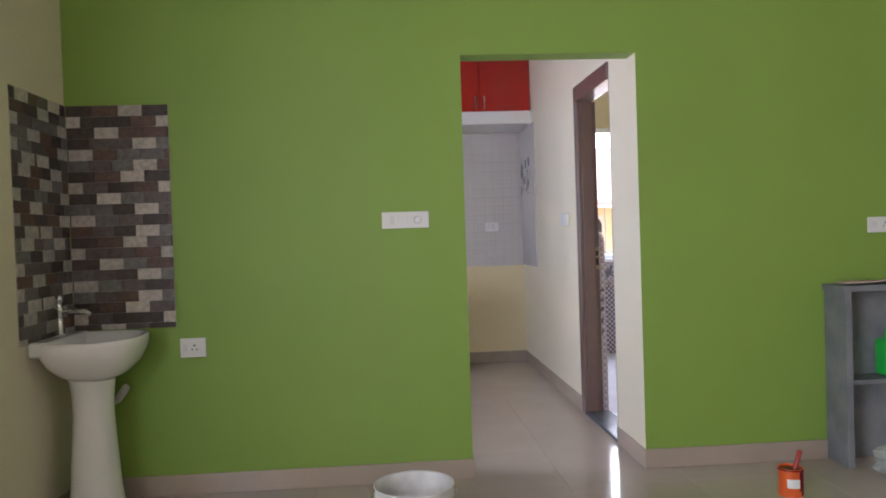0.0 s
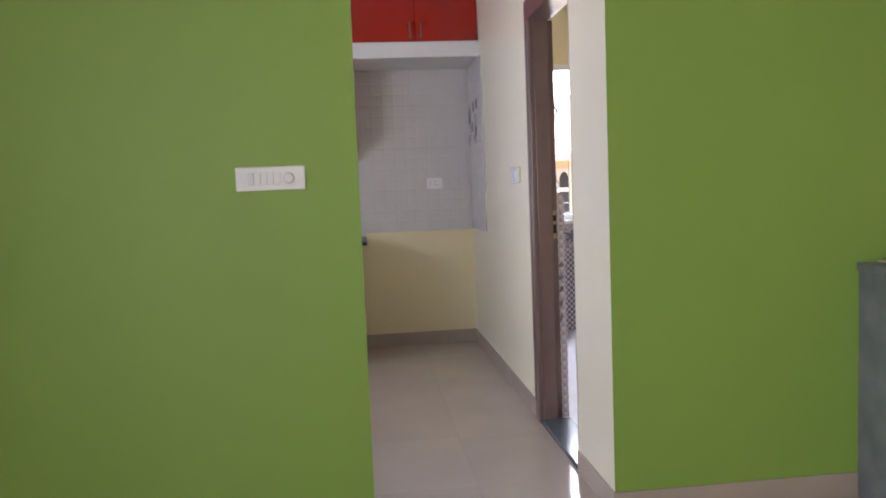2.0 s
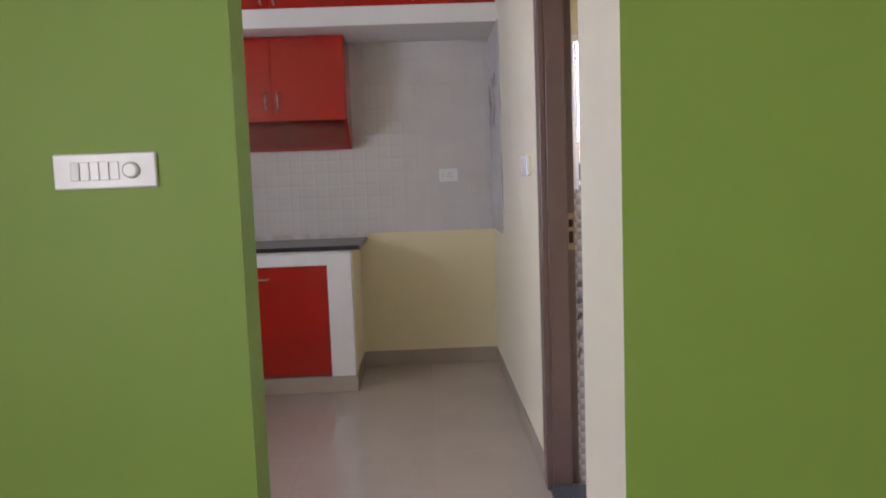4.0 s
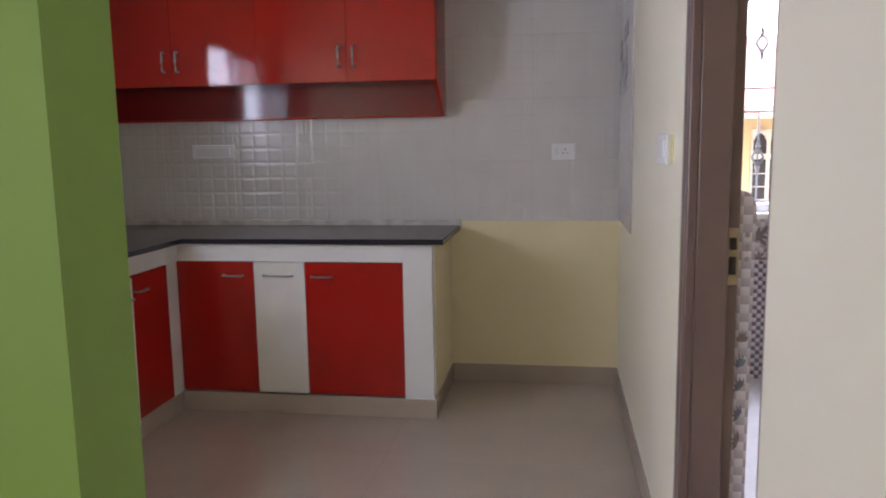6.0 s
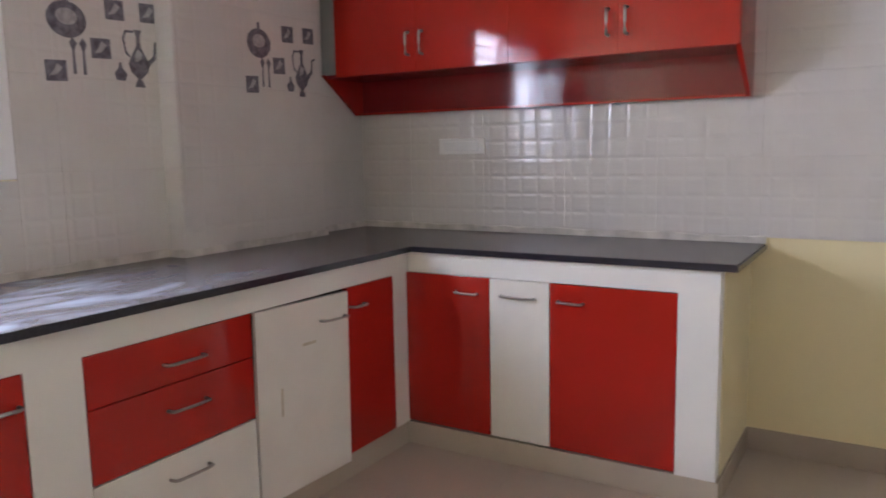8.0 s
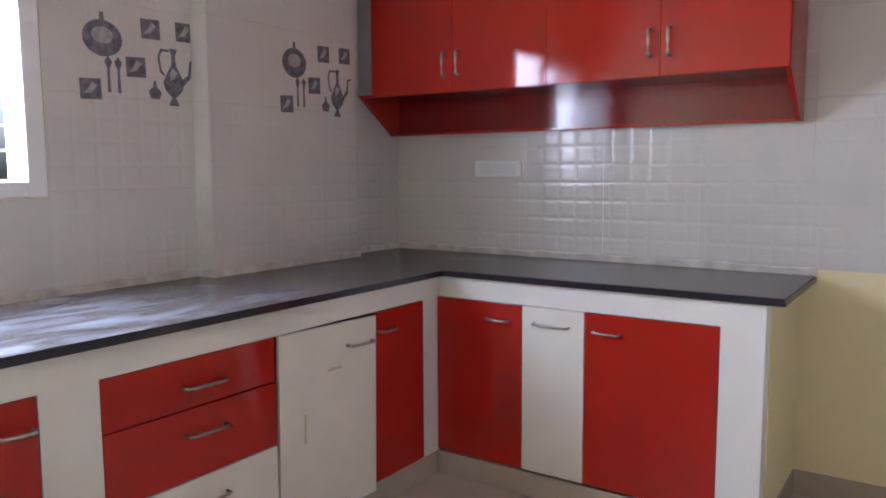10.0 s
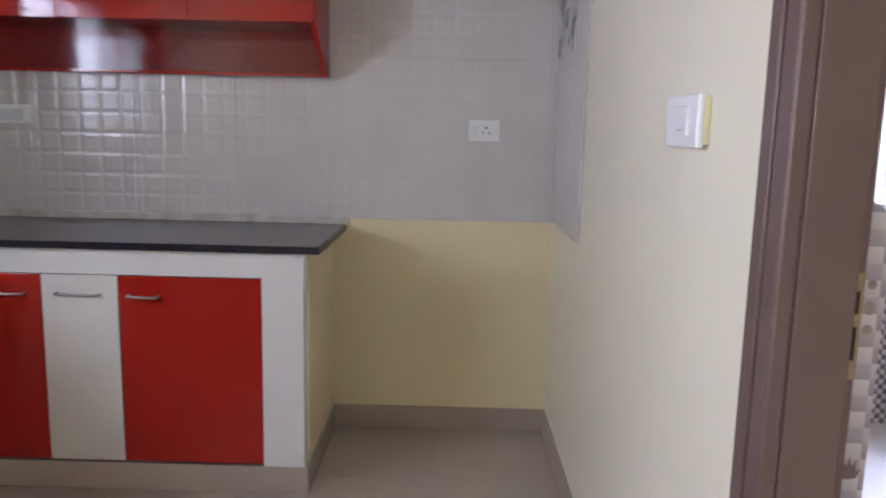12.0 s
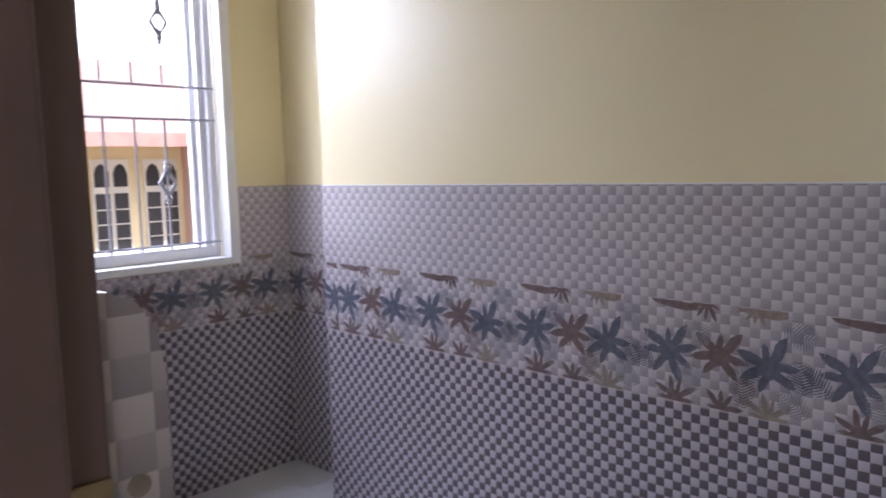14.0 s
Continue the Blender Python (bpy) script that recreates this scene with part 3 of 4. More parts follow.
# the white door hangs loose and a little open
loose = thing("cabinet_door", FX + 0.001, 1.745, 0.078, "white laminate cabinet door hanging loose, slightly open", "cabinet door", "base cabinet fronts")
box("panel", (FX + 0.001, FX + 0.0165, 1.746, 2.222, 0.092, 0.764), LAMINATE, loose, 0.0015)
bow_handle((FX + 0.0165, 2.062, 0.678), (FX + 0.0165, 2.195, 0.676), (0.026, 0, 0), loose)
box("tape", (FX + 0.016, FX + 0.0177, 1.965, 2.035, 0.604, 0.614), TAPE, loose)
box("scuff", (FX + 0.016, FX + 0.0177, 1.853, 1.862, 0.38, 0.48), TAPE, loose)
loose.rotation_euler = (radians(-1.0), 0, radians(-0.8))

# cement line between worktop and tiles
def fillet(bm, a, b, out, rnd_):
    """A hand-laid cement fillet from a to b on the worktop, standing off the wall along out, its top edge uneven."""
    a, b, out = Vector(a), Vector(b), Vector(out)
    n = max(2, int((b - a).length / 0.055))
    rings_ = []
    for k in range(n + 1):
        p, h, w = a.lerp(b, k / n), 0.026 + 0.009 * rnd_.random(), 0.012 + 0.004 * rnd_.random()
        up = Vector((0, 0, h))
        rings_.append([bm.verts.new(q) for q in (p, p + out * w, p + out * (w - 0.002) + up * 0.9, p + out * 0.009 + up, p + up)])
    for r0, r1 in zip(rings_, rings_[1:]):
        for q in range(5):
            bm.faces.new((r0[q], r0[(q + 1) % 5], r1[(q + 1) % 5], r1[q]))
    bm.faces.new(rings_[0])
    bm.faces.new(rings_[-1][::-1])


bm = bmesh.new()
rnd_j = random.Random(5)
for a, b, out in (((XK + 0.014, YB, 0.8795), (-0.852, YB, 0.8795), (0, -1, 0)), ((XK, 2.832, 0.8795), (XK, YB - 0.016, 0.8795), (1, 0, 0)),
                  ((-2.786, 1.985, 0.8795), (-2.786, 2.845, 0.8795), (1, 0, 0)), ((XK, 0.14, 0.8795), (XK, 1.985, 0.8795), (1, 0, 0)), ((XK + 0.016, 1.998, 0.8795), (-2.774, 1.998, 0.8795), (0, -1, 0))):
    fillet(bm, a, b, out, rnd_j)
structure(finish("worktop_joint", bm, JOINT), "rough pale cement fillet between worktop and wall tiles", "grout line")

# ---- wall cabinet ----
UX0, UX1, UY, UZ0, UZ1 = -2.868, -0.92, 2.95, 1.643, 2.146
uc = thing("wall_cabinet", (UX0 + UX1) / 2, YB, 1.465, "glossy red wall cabinet with an open tapered shelf below", "wall cabinet")
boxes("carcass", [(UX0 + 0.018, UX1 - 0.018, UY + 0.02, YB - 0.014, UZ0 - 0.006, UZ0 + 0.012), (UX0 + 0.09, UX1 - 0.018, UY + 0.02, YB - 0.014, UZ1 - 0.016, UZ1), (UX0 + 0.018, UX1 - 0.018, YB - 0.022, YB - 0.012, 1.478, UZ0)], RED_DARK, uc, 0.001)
for x0 in (UX0, UX1 - 0.018):
    bm = bmesh.new()
    extrude_outline(bm, [(-(YB - UY), UZ0 + 0.012), (-0.067, 1.466), (-0.012, 1.466), (-0.012, UZ0 + 0.012)], Matrix.Translation((x0 + 0.018, YB, 0)) @ Matrix.Rotation(radians(90), 4, "Z"), 0.018)
    finish("side_panel", bm, RED, uc)
box("side_panel", (UX1 - 0.018, UX1, UY + 0.02, YB - 0.012, UZ0 + 0.012, UZ1), RED, uc)
box("bottom_panel", (UX0 + 0.018, UX1 - 0.018, 3.213, YB - 0.012, 1.466, 1.478), RED, uc, 0.002)
box("filler", (UX0 - 0.001, -2.779, UY + 0.01, UY + 0.03, UZ0 + 0.012, UZ1), GREY_FILL, uc)
seams = [-2.777, -2.311, -1.846, -1.372, -0.922]
for i in range(4):
    dr = box("door", (seams[i] + 0.0006, seams[i + 1] - 0.0006, UY, UY + 0.019, UZ0 - 0.004, UZ1), RED, uc, 0.0008)
    hx = seams[i + 1] - 0.038 if i % 2 == 0 else seams[i] + 0.036
    bow_handle((hx, UY, 1.712), (hx, UY, 1.812), (0, -0.026, 0), dr, 0.0058)

# ---- loft cupboards ----
for k in range(3):
    x1 = -0.004 - k * 0.88
    lc = thing("loft_cupboard", x1 - 0.44, 2.73, 2.262, "glossy red loft cupboard doors above the slab", "loft cupboard", "loft cupboards")
    for s in range(2):
        a, b = x1 - 0.878 + s * 0.44, x1 - 0.44 + s * 0.44 - 0.003
        dr = box("door", (a, b, 2.724, 2.743, 2.264, H - 0.01), RED, lc, 0.0015)
        hx = b - 0.035 if s == 0 else a + 0.035
        bow_handle((hx, 2.724, 2.29), (hx, 2.724, 2.39), (0, -0.026, 0), dr, 0.0055)
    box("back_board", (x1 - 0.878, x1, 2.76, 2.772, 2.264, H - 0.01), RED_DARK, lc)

# ---- switches and sockets ----


def plate_y(name, x0, x1, z0, z1, y, label, kind):
    p = thing(name, (x0 + x1) / 2, y, z0, label, "switch" if kind != "socket" else "socket")
    box("cover", (x0, x1, y - 0.011, y, z0, z1), PLASTIC, p, 0.004)
    w, h = x1 - x0, z1 - z0
    if kind == "switches":
        m = 0.022
        for i in range(5):
            a = x0 + w * 0.17 + i * m
            box("rocker", (a + 0.0008, a + m - 0.0008, y - 0.0145, y - 0.009, z0 + h * 0.24, z1 - h * 0.24), PLASTIC_EDGE if i == 0 else PLASTIC, p, 0.0015)
        bm = bmesh.new()
        lathe(bm, [(0.019, 0), (0.018, 0.010), (0.014, 0.013)], 0, 0, 0, 24)
        bmesh.ops.transform(bm, matrix=Matrix.Translation((x0 + w * 0.76, y - 0.011, (z0 + z1) / 2)) @ Matrix.Rotation(radians(90), 4, "X"), verts=bm.verts)
        finish("knob", bm, PLASTIC, p, smooth=False)
    elif kind == "socket":
        cx, cz = (x0 + x1) / 2 + w * 0.06, (z0 + z1) / 2
        box("module", (cx - 0.022, cx + 0.022, y - 0.013, y - 0.009, cz - 0.022, cz + 0.022), PLASTIC, p, 0.002)
        for dx, dz, r in ((0, 0.011, 0.004), (-0.011, -0.008, 0.003), (0.011, -0.008, 0.003)):
            box("pin_hole", (cx + dx - r, cx + dx + r, y - 0.0138, y - 0.0125, cz + dz - r, cz + dz + r), HOLE, p)
        box("rocker", (x0 + w * 0.12, x0 + w * 0.28, y - 0.014, y - 0.01, z0 + h * 0.3, z1 - h * 0.3), PLASTIC_EDGE, p, 0.001)
    else:
        box("cover", (x0 + 0.03, x1 - 0.03, y - 0.0135, y - 0.009, z0 + 0.016, z1 - 0.016), PLASTIC_EDGE, p, 0.002)
    return p


plate_y("switch_plate", -1.294, -1.062, 1.256, 1.337, 0, "white plastic switch plate with five rockers and a fan regulator", "switches")
plate_y("wall_socket", -2.284, -2.161, 0.666, 0.759, 0, "white plastic wall socket on the green wall", "socket")
plate_y("wall_socket", 1.197, 1.36, 1.156, 1.236, 0, "white plastic wall socket on the green wall", "socket")
plate_y("wall_socket", -0.357, -0.232, 1.229, 1.316, YB - 0.008, "white plastic wall socket on the kitchen tiles", "socket")
plate_y("blank_plate", -2.385, -2.13, 1.257, 1.335, YB - 0.008, "white plastic switch plate under the wall cabinet", "blank")
rs = thing("switch_plate", 0, 1.535, 1.25, "white plastic switch plate on a yellowed back box", "switch")
box("back_box", (-0.01, 0, 1.452, 1.63, 1.256, 1.336), YELLOW_BOX, rs, 0.002)
box("cover", (-0.021, -0.008, 1.455, 1.638, 1.25, 1.34), PLASTIC, rs, 0.004)
box("rocker", (-0.025, -0.02, 1.50, 1.58, 1.27, 1.32), PLASTIC, rs, 0.002)
box("marker", (-0.0265, -0.024, 1.52, 1.55, 1.278, 1.281), GREY_FILL, rs)

# ---- hall: wash basin ----
basin = thing("wash_basin", -2.6, -0.26, 0, "white ceramic pedestal wash basin in the tiled corner", "wash basin")
bm = bmesh.new()
seg = 40


def rim(s, z):
    """One level of the bowl: rounded towards the room, squared off against the wall."""
    out = []
    for i in range(seg):
        a = 2 * math.pi * i / seg
        c, d = math.cos(a), math.sin(a)
        e = 0.42 if c < 0 else 0.8
        out.append(bm.verts.new((-2.572 + 0.205 * s * math.copysign(abs(c) ** e, c), -0.262 + 0.235 * s * math.copysign(abs(d) ** (0.6 if c < 0 else 0.8), d), z)))
    return out


rings = [rim(0.40, 0.632), rim(0.64, 0.660), rim(0.85, 0.705), rim(0.965, 0.755), rim(1.0, 0.79), rim(0.998, 0.808), rim(0.985, 0.816), rim(0.92, 0.816), rim(0.84, 0.80), rim(0.62, 0.71), rim(0.25, 0.675), rim(0.05, 0.67)]
for a, b in zip(rings, rings[1:]):
    for i in range(seg):
        j = (i + 1) % seg
        bm.faces.new((a[i], a[j], b[j], b[i]))
bm.faces.new(rings[0][::-1])
bm.faces.new(rings[-1])
finish("bowl", bm, CERAMIC, basin, smooth=True)
bm = bmesh.new()
add_box(bm, XL + 0.006, -2.69, -0.478, -0.046, 0.76, 0.824, 0.012)
finish("deck", bm, CERAMIC, basin)
bm = bmesh.new()
lathe(bm, [(0.135, 0), (0.128, 0.03), (0.112, 0.15), (0.098, 0.35), (0.090, 0.48), (0.093, 0.56), (0.10, 0.62), (0.108, 0.66)], -2.60, -0.262, 0, 32, 0.95, 1.0)
finish("pedestal", bm, CERAMIC, basin, smooth=True)
tap = thing("basin_tap", -2.735, -0.25, 0.824, "chrome pillar tap on the basin deck", "tap")
bm = bmesh.new()
lathe(bm, [(0.022, 0), (0.02, 0.012), (0.014, 0.02), (0.014, 0.10), (0.017, 0.105), (0.017, 0.13), (0.012, 0.135), (0.012, 0.15), (0.018, 0.155), (0.016, 0.18)], -2.735, -0.25, 0.824, 20)
finish("body", bm, CHROME, tap, smooth=True)
bm = bmesh.new()
tube(bm, [(-2.735, -0.25, 0.925), (-2.68, -0.25, 0.935), (-2.62, -0.25, 0.93), (-2.60, -0.25, 0.915)], 0.011, 12)
finish("spout", bm, CHROME, tap, smooth=True)
pipe = thing("waste_pipe", -2.70, -0.06, 0.42, "grey plastic waste pipe behind the pedestal", "pipe")
bm = bmesh.new()
tube(bm, [(-2.66, -0.0, 0.47), (-2.62, -0.05, 0.47), (-2.55, -0.1, 0.5), (-2.50, -0.13, 0.56)], 0.018, 12)
finish("tube", bm, GROUT, pipe, smooth=True)

# ---- hall: cement shelf unit and what stands by it ----
unit = thing("shelf_unit", 1.5, -0.1, 0, "grey cement slab shelf unit built against the green wall", "shelf unit")
box("side_slab", (0.957, 0.992, -0.18, 0, 0, 0.872), CEMENT, unit, 0.003)
box("side_slab", (2.4, 2.435, -0.18, 0, 0, 0.872), CEMENT, unit, 0.003)
box("top_slab", (0.947, 2.45, -0.195, 0, 0.872, 0.902), CEMENT, unit, 0.004)
box("shelf", (0.992, 2.4, -0.16, 0, 0.405, 0.43), CEMENT, unit, 0.003)
box("back_panel", (0.992, 2.4, -0.012, -0.002, 0, 0.872), CEMENT, unit)
can = thing("jerrycan", 1.27, -0.08, 0.43, "bright green plastic can standing on the cement shelf", "plastic can")
bm = bmesh.new()
add_box(bm, 1.195, 1.375, -0.14, -0.03, 0.431, 0.62, 0.022)
finish("body", bm, GREEN_PLASTIC, can)
bm = bmesh.new()
tube(bm, [(1.225, -0.085, 0.61), (1.235, -0.085, 0.66), (1.285, -0.085, 0.675), (1.335, -0.085, 0.66), (1.345, -0.085, 0.61)], 0.011, 8)
finish("handle", bm, GREEN_PLASTIC, can, smooth=True)
papers = thing("paper_scraps", 1.35, -0.12, 0.902, "crumpled pinkish paper lying on the cement top", "paper")
bm = bmesh.new()
for i in range(9):
    x = 1.03 + 0.06 * i
    w = 0.035 + 0.02 * random.random()
    a = [bm.verts.new((x + dx * w, -0.12 + dy * 0.05 + 0.02 * random.random(), 0.905 + 0.012 * random.random())) for dx, dy in ((-1, -1), (1, -0.8), (1.1, 1), (-0.9, 0.9))]
    b = [bm.verts.new(v.co + Vector((0, 0, 0.006))) for v in a]
    bm.faces.new(b)
    bm.faces.new(a[::-1])
    for k in range(4):
        bm.faces.new((a[k], a[(k + 1) % 4], b[(k + 1) % 4], b[k]))
finish("sheet", bm, PAPER, papers)
bag = thing("plastic_bag", 1.07, -0.38, 0, "crumpled clear plastic bag standing on the floor", "plastic bag")
bm = bmesh.new()
bmesh.ops.create_icosphere(bm, subdivisions=3, radius=1.0)
for v in bm.verts:
    k = 0.78 + 0.45 * noise.noise(v.co * 2.6) + 0.2 * noise.noise(v.co * 6)
    v.co = Vector((1.07 + 0.115 * v.co.x * k, -0.38 + 0.09 * v.co.y * k, 0.004 + max(0, 0.085 + 0.095 * v.co.z * k)))
finish("film", bm, POLY, bag)

tin = thing("paint_tin", 0.50, -0.47, 0, "small open orange paint tin with a torn label", "paint tin")
bm = bmesh.new()
lathe(bm, [(0.052, 0), (0.054, 0.004), (0.052, 0.008), (0.052, 0.118), (0.055, 0.122), (0.055, 0.126), (0.049, 0.126), (0.048, 0.06), (0.02, 0.058)], 0.50, -0.47, 0, 32)
finish("body", bm, ORANGE, tin, smooth=False)
bm = bmesh.new()
arc = [radians(a) for a in range(225, 286, 10)]
for a, b in zip(arc, arc[1:]):
    bm.faces.new([bm.verts.new((0.50 + 0.0532 * math.cos(t), -0.47 + 0.0532 * math.sin(t), z)) for t, z in ((a, 0.045), (b, 0.042), (b, 0.082), (a, 0.085))])
finish("label", bm, PLASTIC, tin)
bm = bmesh.new()
drip = [radians(a) for a in range(284, 385, 10)]
for k, (a, b) in enumerate(zip(drip, drip[1:])):
    low = [0.004, 0.002, 0.006, 0.003][k % 4] if k else 0.03
    bm.faces.new([bm.verts.new((0.50 + 0.0530 * math.cos(t), -0.47 + 0.0530 * math.sin(t), z)) for t, z in ((a, low), (b, low), (b, 0.118), (a, 0.118))])
finish("paint_drip", bm, RED_DARK, tin)
bm = bmesh.new()
lathe(bm, [(0.0555, 0), (0.0555, 0.007), (0.053, 0.008), (0.053, -0.001)], 0.50, -0.47, 0.118, 32)
finish("rim", bm, RED_DARK, tin)
box("inner_paint", (0.465, 0.535, -0.505, -0.435, 0.060, 0.066), RED_DARK, tin, 0.003)
brush = thing("paint_brush", 0.52, -0.47, 0.06, "red handled brush leaning in the paint tin", "brush")
bm = bmesh.new()
tube(bm, [(0.50, -0.47, 0.066), (0.522, -0.47, 0.12), (0.538, -0.465, 0.16), (0.552, -0.46, 0.195)], 0.011, 10)
finish("handle", bm, RED_PLASTIC, brush, smooth=True)

bucket = thing("bucket", -1.2, -0.93, 0, "scuffed white plastic paint bucket on the floor", "bucket")
bm = bmesh.new()
lathe(bm, [(0.118, 0), (0.122, 0.005), (0.142, 0.255), (0.149, 0.257), (0.149, 0.272), (0.145, 0.274), (0.147, 0.296), (0.151, 0.300), (0.148, 0.304), (0.143, 0.300), (0.120, 0.012), (0.02, 0.010)], -1.2, -0.93, 0, 40)
finish("shell", bm, BUCKET, bucket, smooth=True)
bm = bmesh.new()
tube(bm, [(-1.2 + 0.157 * math.cos(a), -0.93 + 0.157 * math.sin(a) * 0.98, 0.272 - 0.12 * math.sin(a) ** 2 * 1.0) for a in (radians(180 + 12 * i) for i in range(16))], 0.003, 6)
finish("handle", bm, STEEL, bucket, smooth=True)
blk = thing("rubber_block", 1.475, 2.48, 0, "small black rubber block on the bathroom floor", "block")
bm = bmesh.new()
add_box(bm, 1.44, 1.495, 2.455, 2.50, 0.0, 0.045, 0.006)
add_box(bm, 1.497, 1.525, 2.46, 2.49, 0.0, 0.03, 0.006)
finish("body", bm, BLACK, blk)

# ---- outside ----
structure(box("ground", (-600, 600, -600, 600, -3.7, -3.5), GROUND), "dry bare ground outside", "ground")
GLOW = bpy.data.materials.new("bright_haze")
GLOW.use_nodes = True
glow_b = GLOW.node_tree.nodes["Principled BSDF"]
glow_b.inputs["Base Color"].default_value = (0.9, 0.92, 0.95, 1)
glow_b.inputs["Emission Color"].default_value, glow_b.inputs["Emission Strength"].default_value = (0.95, 0.97, 1.0, 1), 1.8
structure(box("backdrop", (-140, 140, 70, 70.5, -3.5, 90), GLOW), "white hazy overcast sky in the distance", "sky")
HY = 9.0
house = thing("house", 4.0, HY, -3.5, "yellow plastered neighbour house with arched windows and tiled eave", "house")
box("wall", (-1.0, 4.2, HY, HY + 5, -3.5, 1.72), HOUSE_YELLOW, house)
box("pilaster", (4.2, 6.3, HY - 0.25, HY + 5, -3.5, 1.72), HOUSE_PINK, house)
bm = bmesh.new()
extrude_outline(bm, [(-0.7, 1.60), (-0.7, 1.68), (2.6, 2.9), (5.9, 1.68), (5.9, 1.60), (2.6, 2.8)], Matrix.Translation((-1.4, HY, 0)) @ Matrix.Rotation(radians(90), 4, "Z"), -8.2)
finish("roof", bm, ROOF, house)
box("eave_board", (-1.4, 6.7, HY - 0.74, HY - 0.70, 1.56, 1.70), ROOF, house)


def arched_window(x):
    w = box("window", (x - 0.10, x + 0.10, HY - 0.03, HY, 0.22, 1.45), LAMINATE, house)
    bm = bmesh.new()
    extrude_outline(bm, [(x - 0.075, 0.30), (x + 0.075, 0.30), (x + 0.075, 1.08), (x - 0.075, 1.08)], Matrix.Translation((0, HY - 0.045, 0)), 0.02)
    extrude_outline(bm, [(x - 0.075, 1.15), (x + 0.075, 1.15), (x + 0.075, 1.30), (x + 0.045, 1.37), (x, 1.40), (x - 0.045, 1.37), (x - 0.075, 1.30)], Matrix.Translation((0, HY - 0.045, 0)), 0.02)
    finish("pane", bm, PANE, w)
    for z in (0.42, 0.58, 0.74, 0.9):
        box("glazing_bar", (x - 0.075, x + 0.075, HY - 0.056, HY - 0.046, z, z + 0.012), LAMINATE, w)


for k in range(6):
    for s_ in (-0.101, 0.101):
        arched_window(3.93 - 0.568 * k + s_)

# ---- tile prints ----


def outline_leaf(n_lobes, size, spread=300, start=-60):
    """A palm leaf: pointed lobes round a centre."""
    pts = []
    for i in range(n_lobes):
        half = radians(spread / (n_lobes - 1) / 2)
        a = radians(start + spread * i / (n_lobes - 1))
        lean = 0.22 * math.sin(3.7 * i + n_lobes)
        ln_ = size * (0.66 + 0.42 * abs(math.sin(1.9 * i + n_lobes)))
        pts.append((0.33 * size * math.cos(a - half), 0.33 * size * math.sin(a - half)))
        for f, o in ((0.45, -0.78), (0.66, -0.56 + lean), (0.84, -0.3 + lean), (1.0, lean), (0.84, 0.3 + lean), (0.66, 0.56 + lean), (0.45, 0.78)):
            pts.append((f * ln_ * math.cos(a + o * half), f * ln_ * math.sin(a + o * half)))
    return pts


def fern(size, turn):
    strips = []
    for i in range(11):
        f = i / 11
        for s in (-1, 1):
            l = size * 0.42 * math.sin(math.pi * (0.18 + 0.78 * f))
            y = size * f
            q = [(0, y), (s * l, y + l * 0.5), (s * l * 0.94, y + l * 0.5 + size * 0.022), (0, y + size * 0.045)]
            c, d = math.cos(turn), math.sin(turn)
            strips.append([(c * a - d * b, d * a + c * b) for a, b in q])
    return strips


def cut(pts, axis, limit, keep_below):
    """The part of a flat outline on one side of a straight line."""
    out, side = [], (1 if keep_below else -1)
    for p, q in zip(pts, pts[1:] + pts[:1]):
        dp, dq = side * (limit - p[axis]), side * (limit - q[axis])
        if dp >= 0:
            out.append(p)
        if dp * dq < 0:
            f = dp / (dp - dq)
            out.append((p[0] + f * (q[0] - p[0]), p[1] + f * (q[1] - p[1])))
    return out


def clip(pts, z0, z1):
    return cut(cut(cut(pts, 1, z0, False), 1, z1, True), 0, 0.001, False)


def decor_meshes(w):
    """The leaf band of one tile, in tile coordinates: along the wall 0..w, height from 0.60."""
    out = {}
    z_lo, z_hi = 0.668, 0.921
    layer = [0]

    def put(mat, pts, x, z, same=False):
        layer[0] += 0 if same else 1
        for turn_over in (-w, 0, w):
            shape = clip([(px + x + turn_over, pz + z) for px, pz in pts], z_lo, z_hi)
            if len(shape) > 2 and min(p[0] for p in shape) < w:
                out.setdefault(mat, []).append((layer[0], shape))

    put("blue", outline_leaf(8, 0.08, 305, -75), 0.06, 0.795)
    put("brown", outline_leaf(7, 0.075, 290, -55), 0.185, 0.80)
    put("blue", outline_leaf(7, 0.078, 295, -40), 0.30, 0.79)
    put("brown", outline_leaf(6, 0.062, 180, 0), 0.075, 0.675)
    put("brown", outline_leaf(5, 0.052, 160, 10), 0.19, 0.672)
    put("tan", outline_leaf(6, 0.062, 170, 5), 0.30, 0.67)
    put("brown", outline_leaf(5, 0.05, 130, 200), 0.155, 0.925)
    put("tan", outline_leaf(5, 0.045, 130, 200), 0.27, 0.925)
    put("brown", [(0.01, 0.921), (0.06, 0.921), (0.12, 0.918), (0.14, 0.905), (0.10, 0.898), (0.05, 0.905), (0.02, 0.912)], 0, 0)
    put("tan", [(0.22, 0.921), (0.34, 0.921), (0.34, 0.905), (0.30, 0.90), (0.25, 0.908)], 0, 0)
    for x, z, turn, mat in ((0.375, 0.74, 0.15, "blue"), (0.385, 0.69, 0.9, "grey"), (0.245, 0.745, -0.5, "blue"), (0.125, 0.70, 0.3, "grey"), (0.015, 0.745, 0.8, "blue"),
                            (0.245, 0.685, 0.1, "brown"), (0.10, 0.87, -2.2, "grey"), (0.33, 0.885, -1.9, "grey")):
        layer[0] += 1
        for st in fern(0.075, turn):
            put(mat, st, x, z, True)
    return out


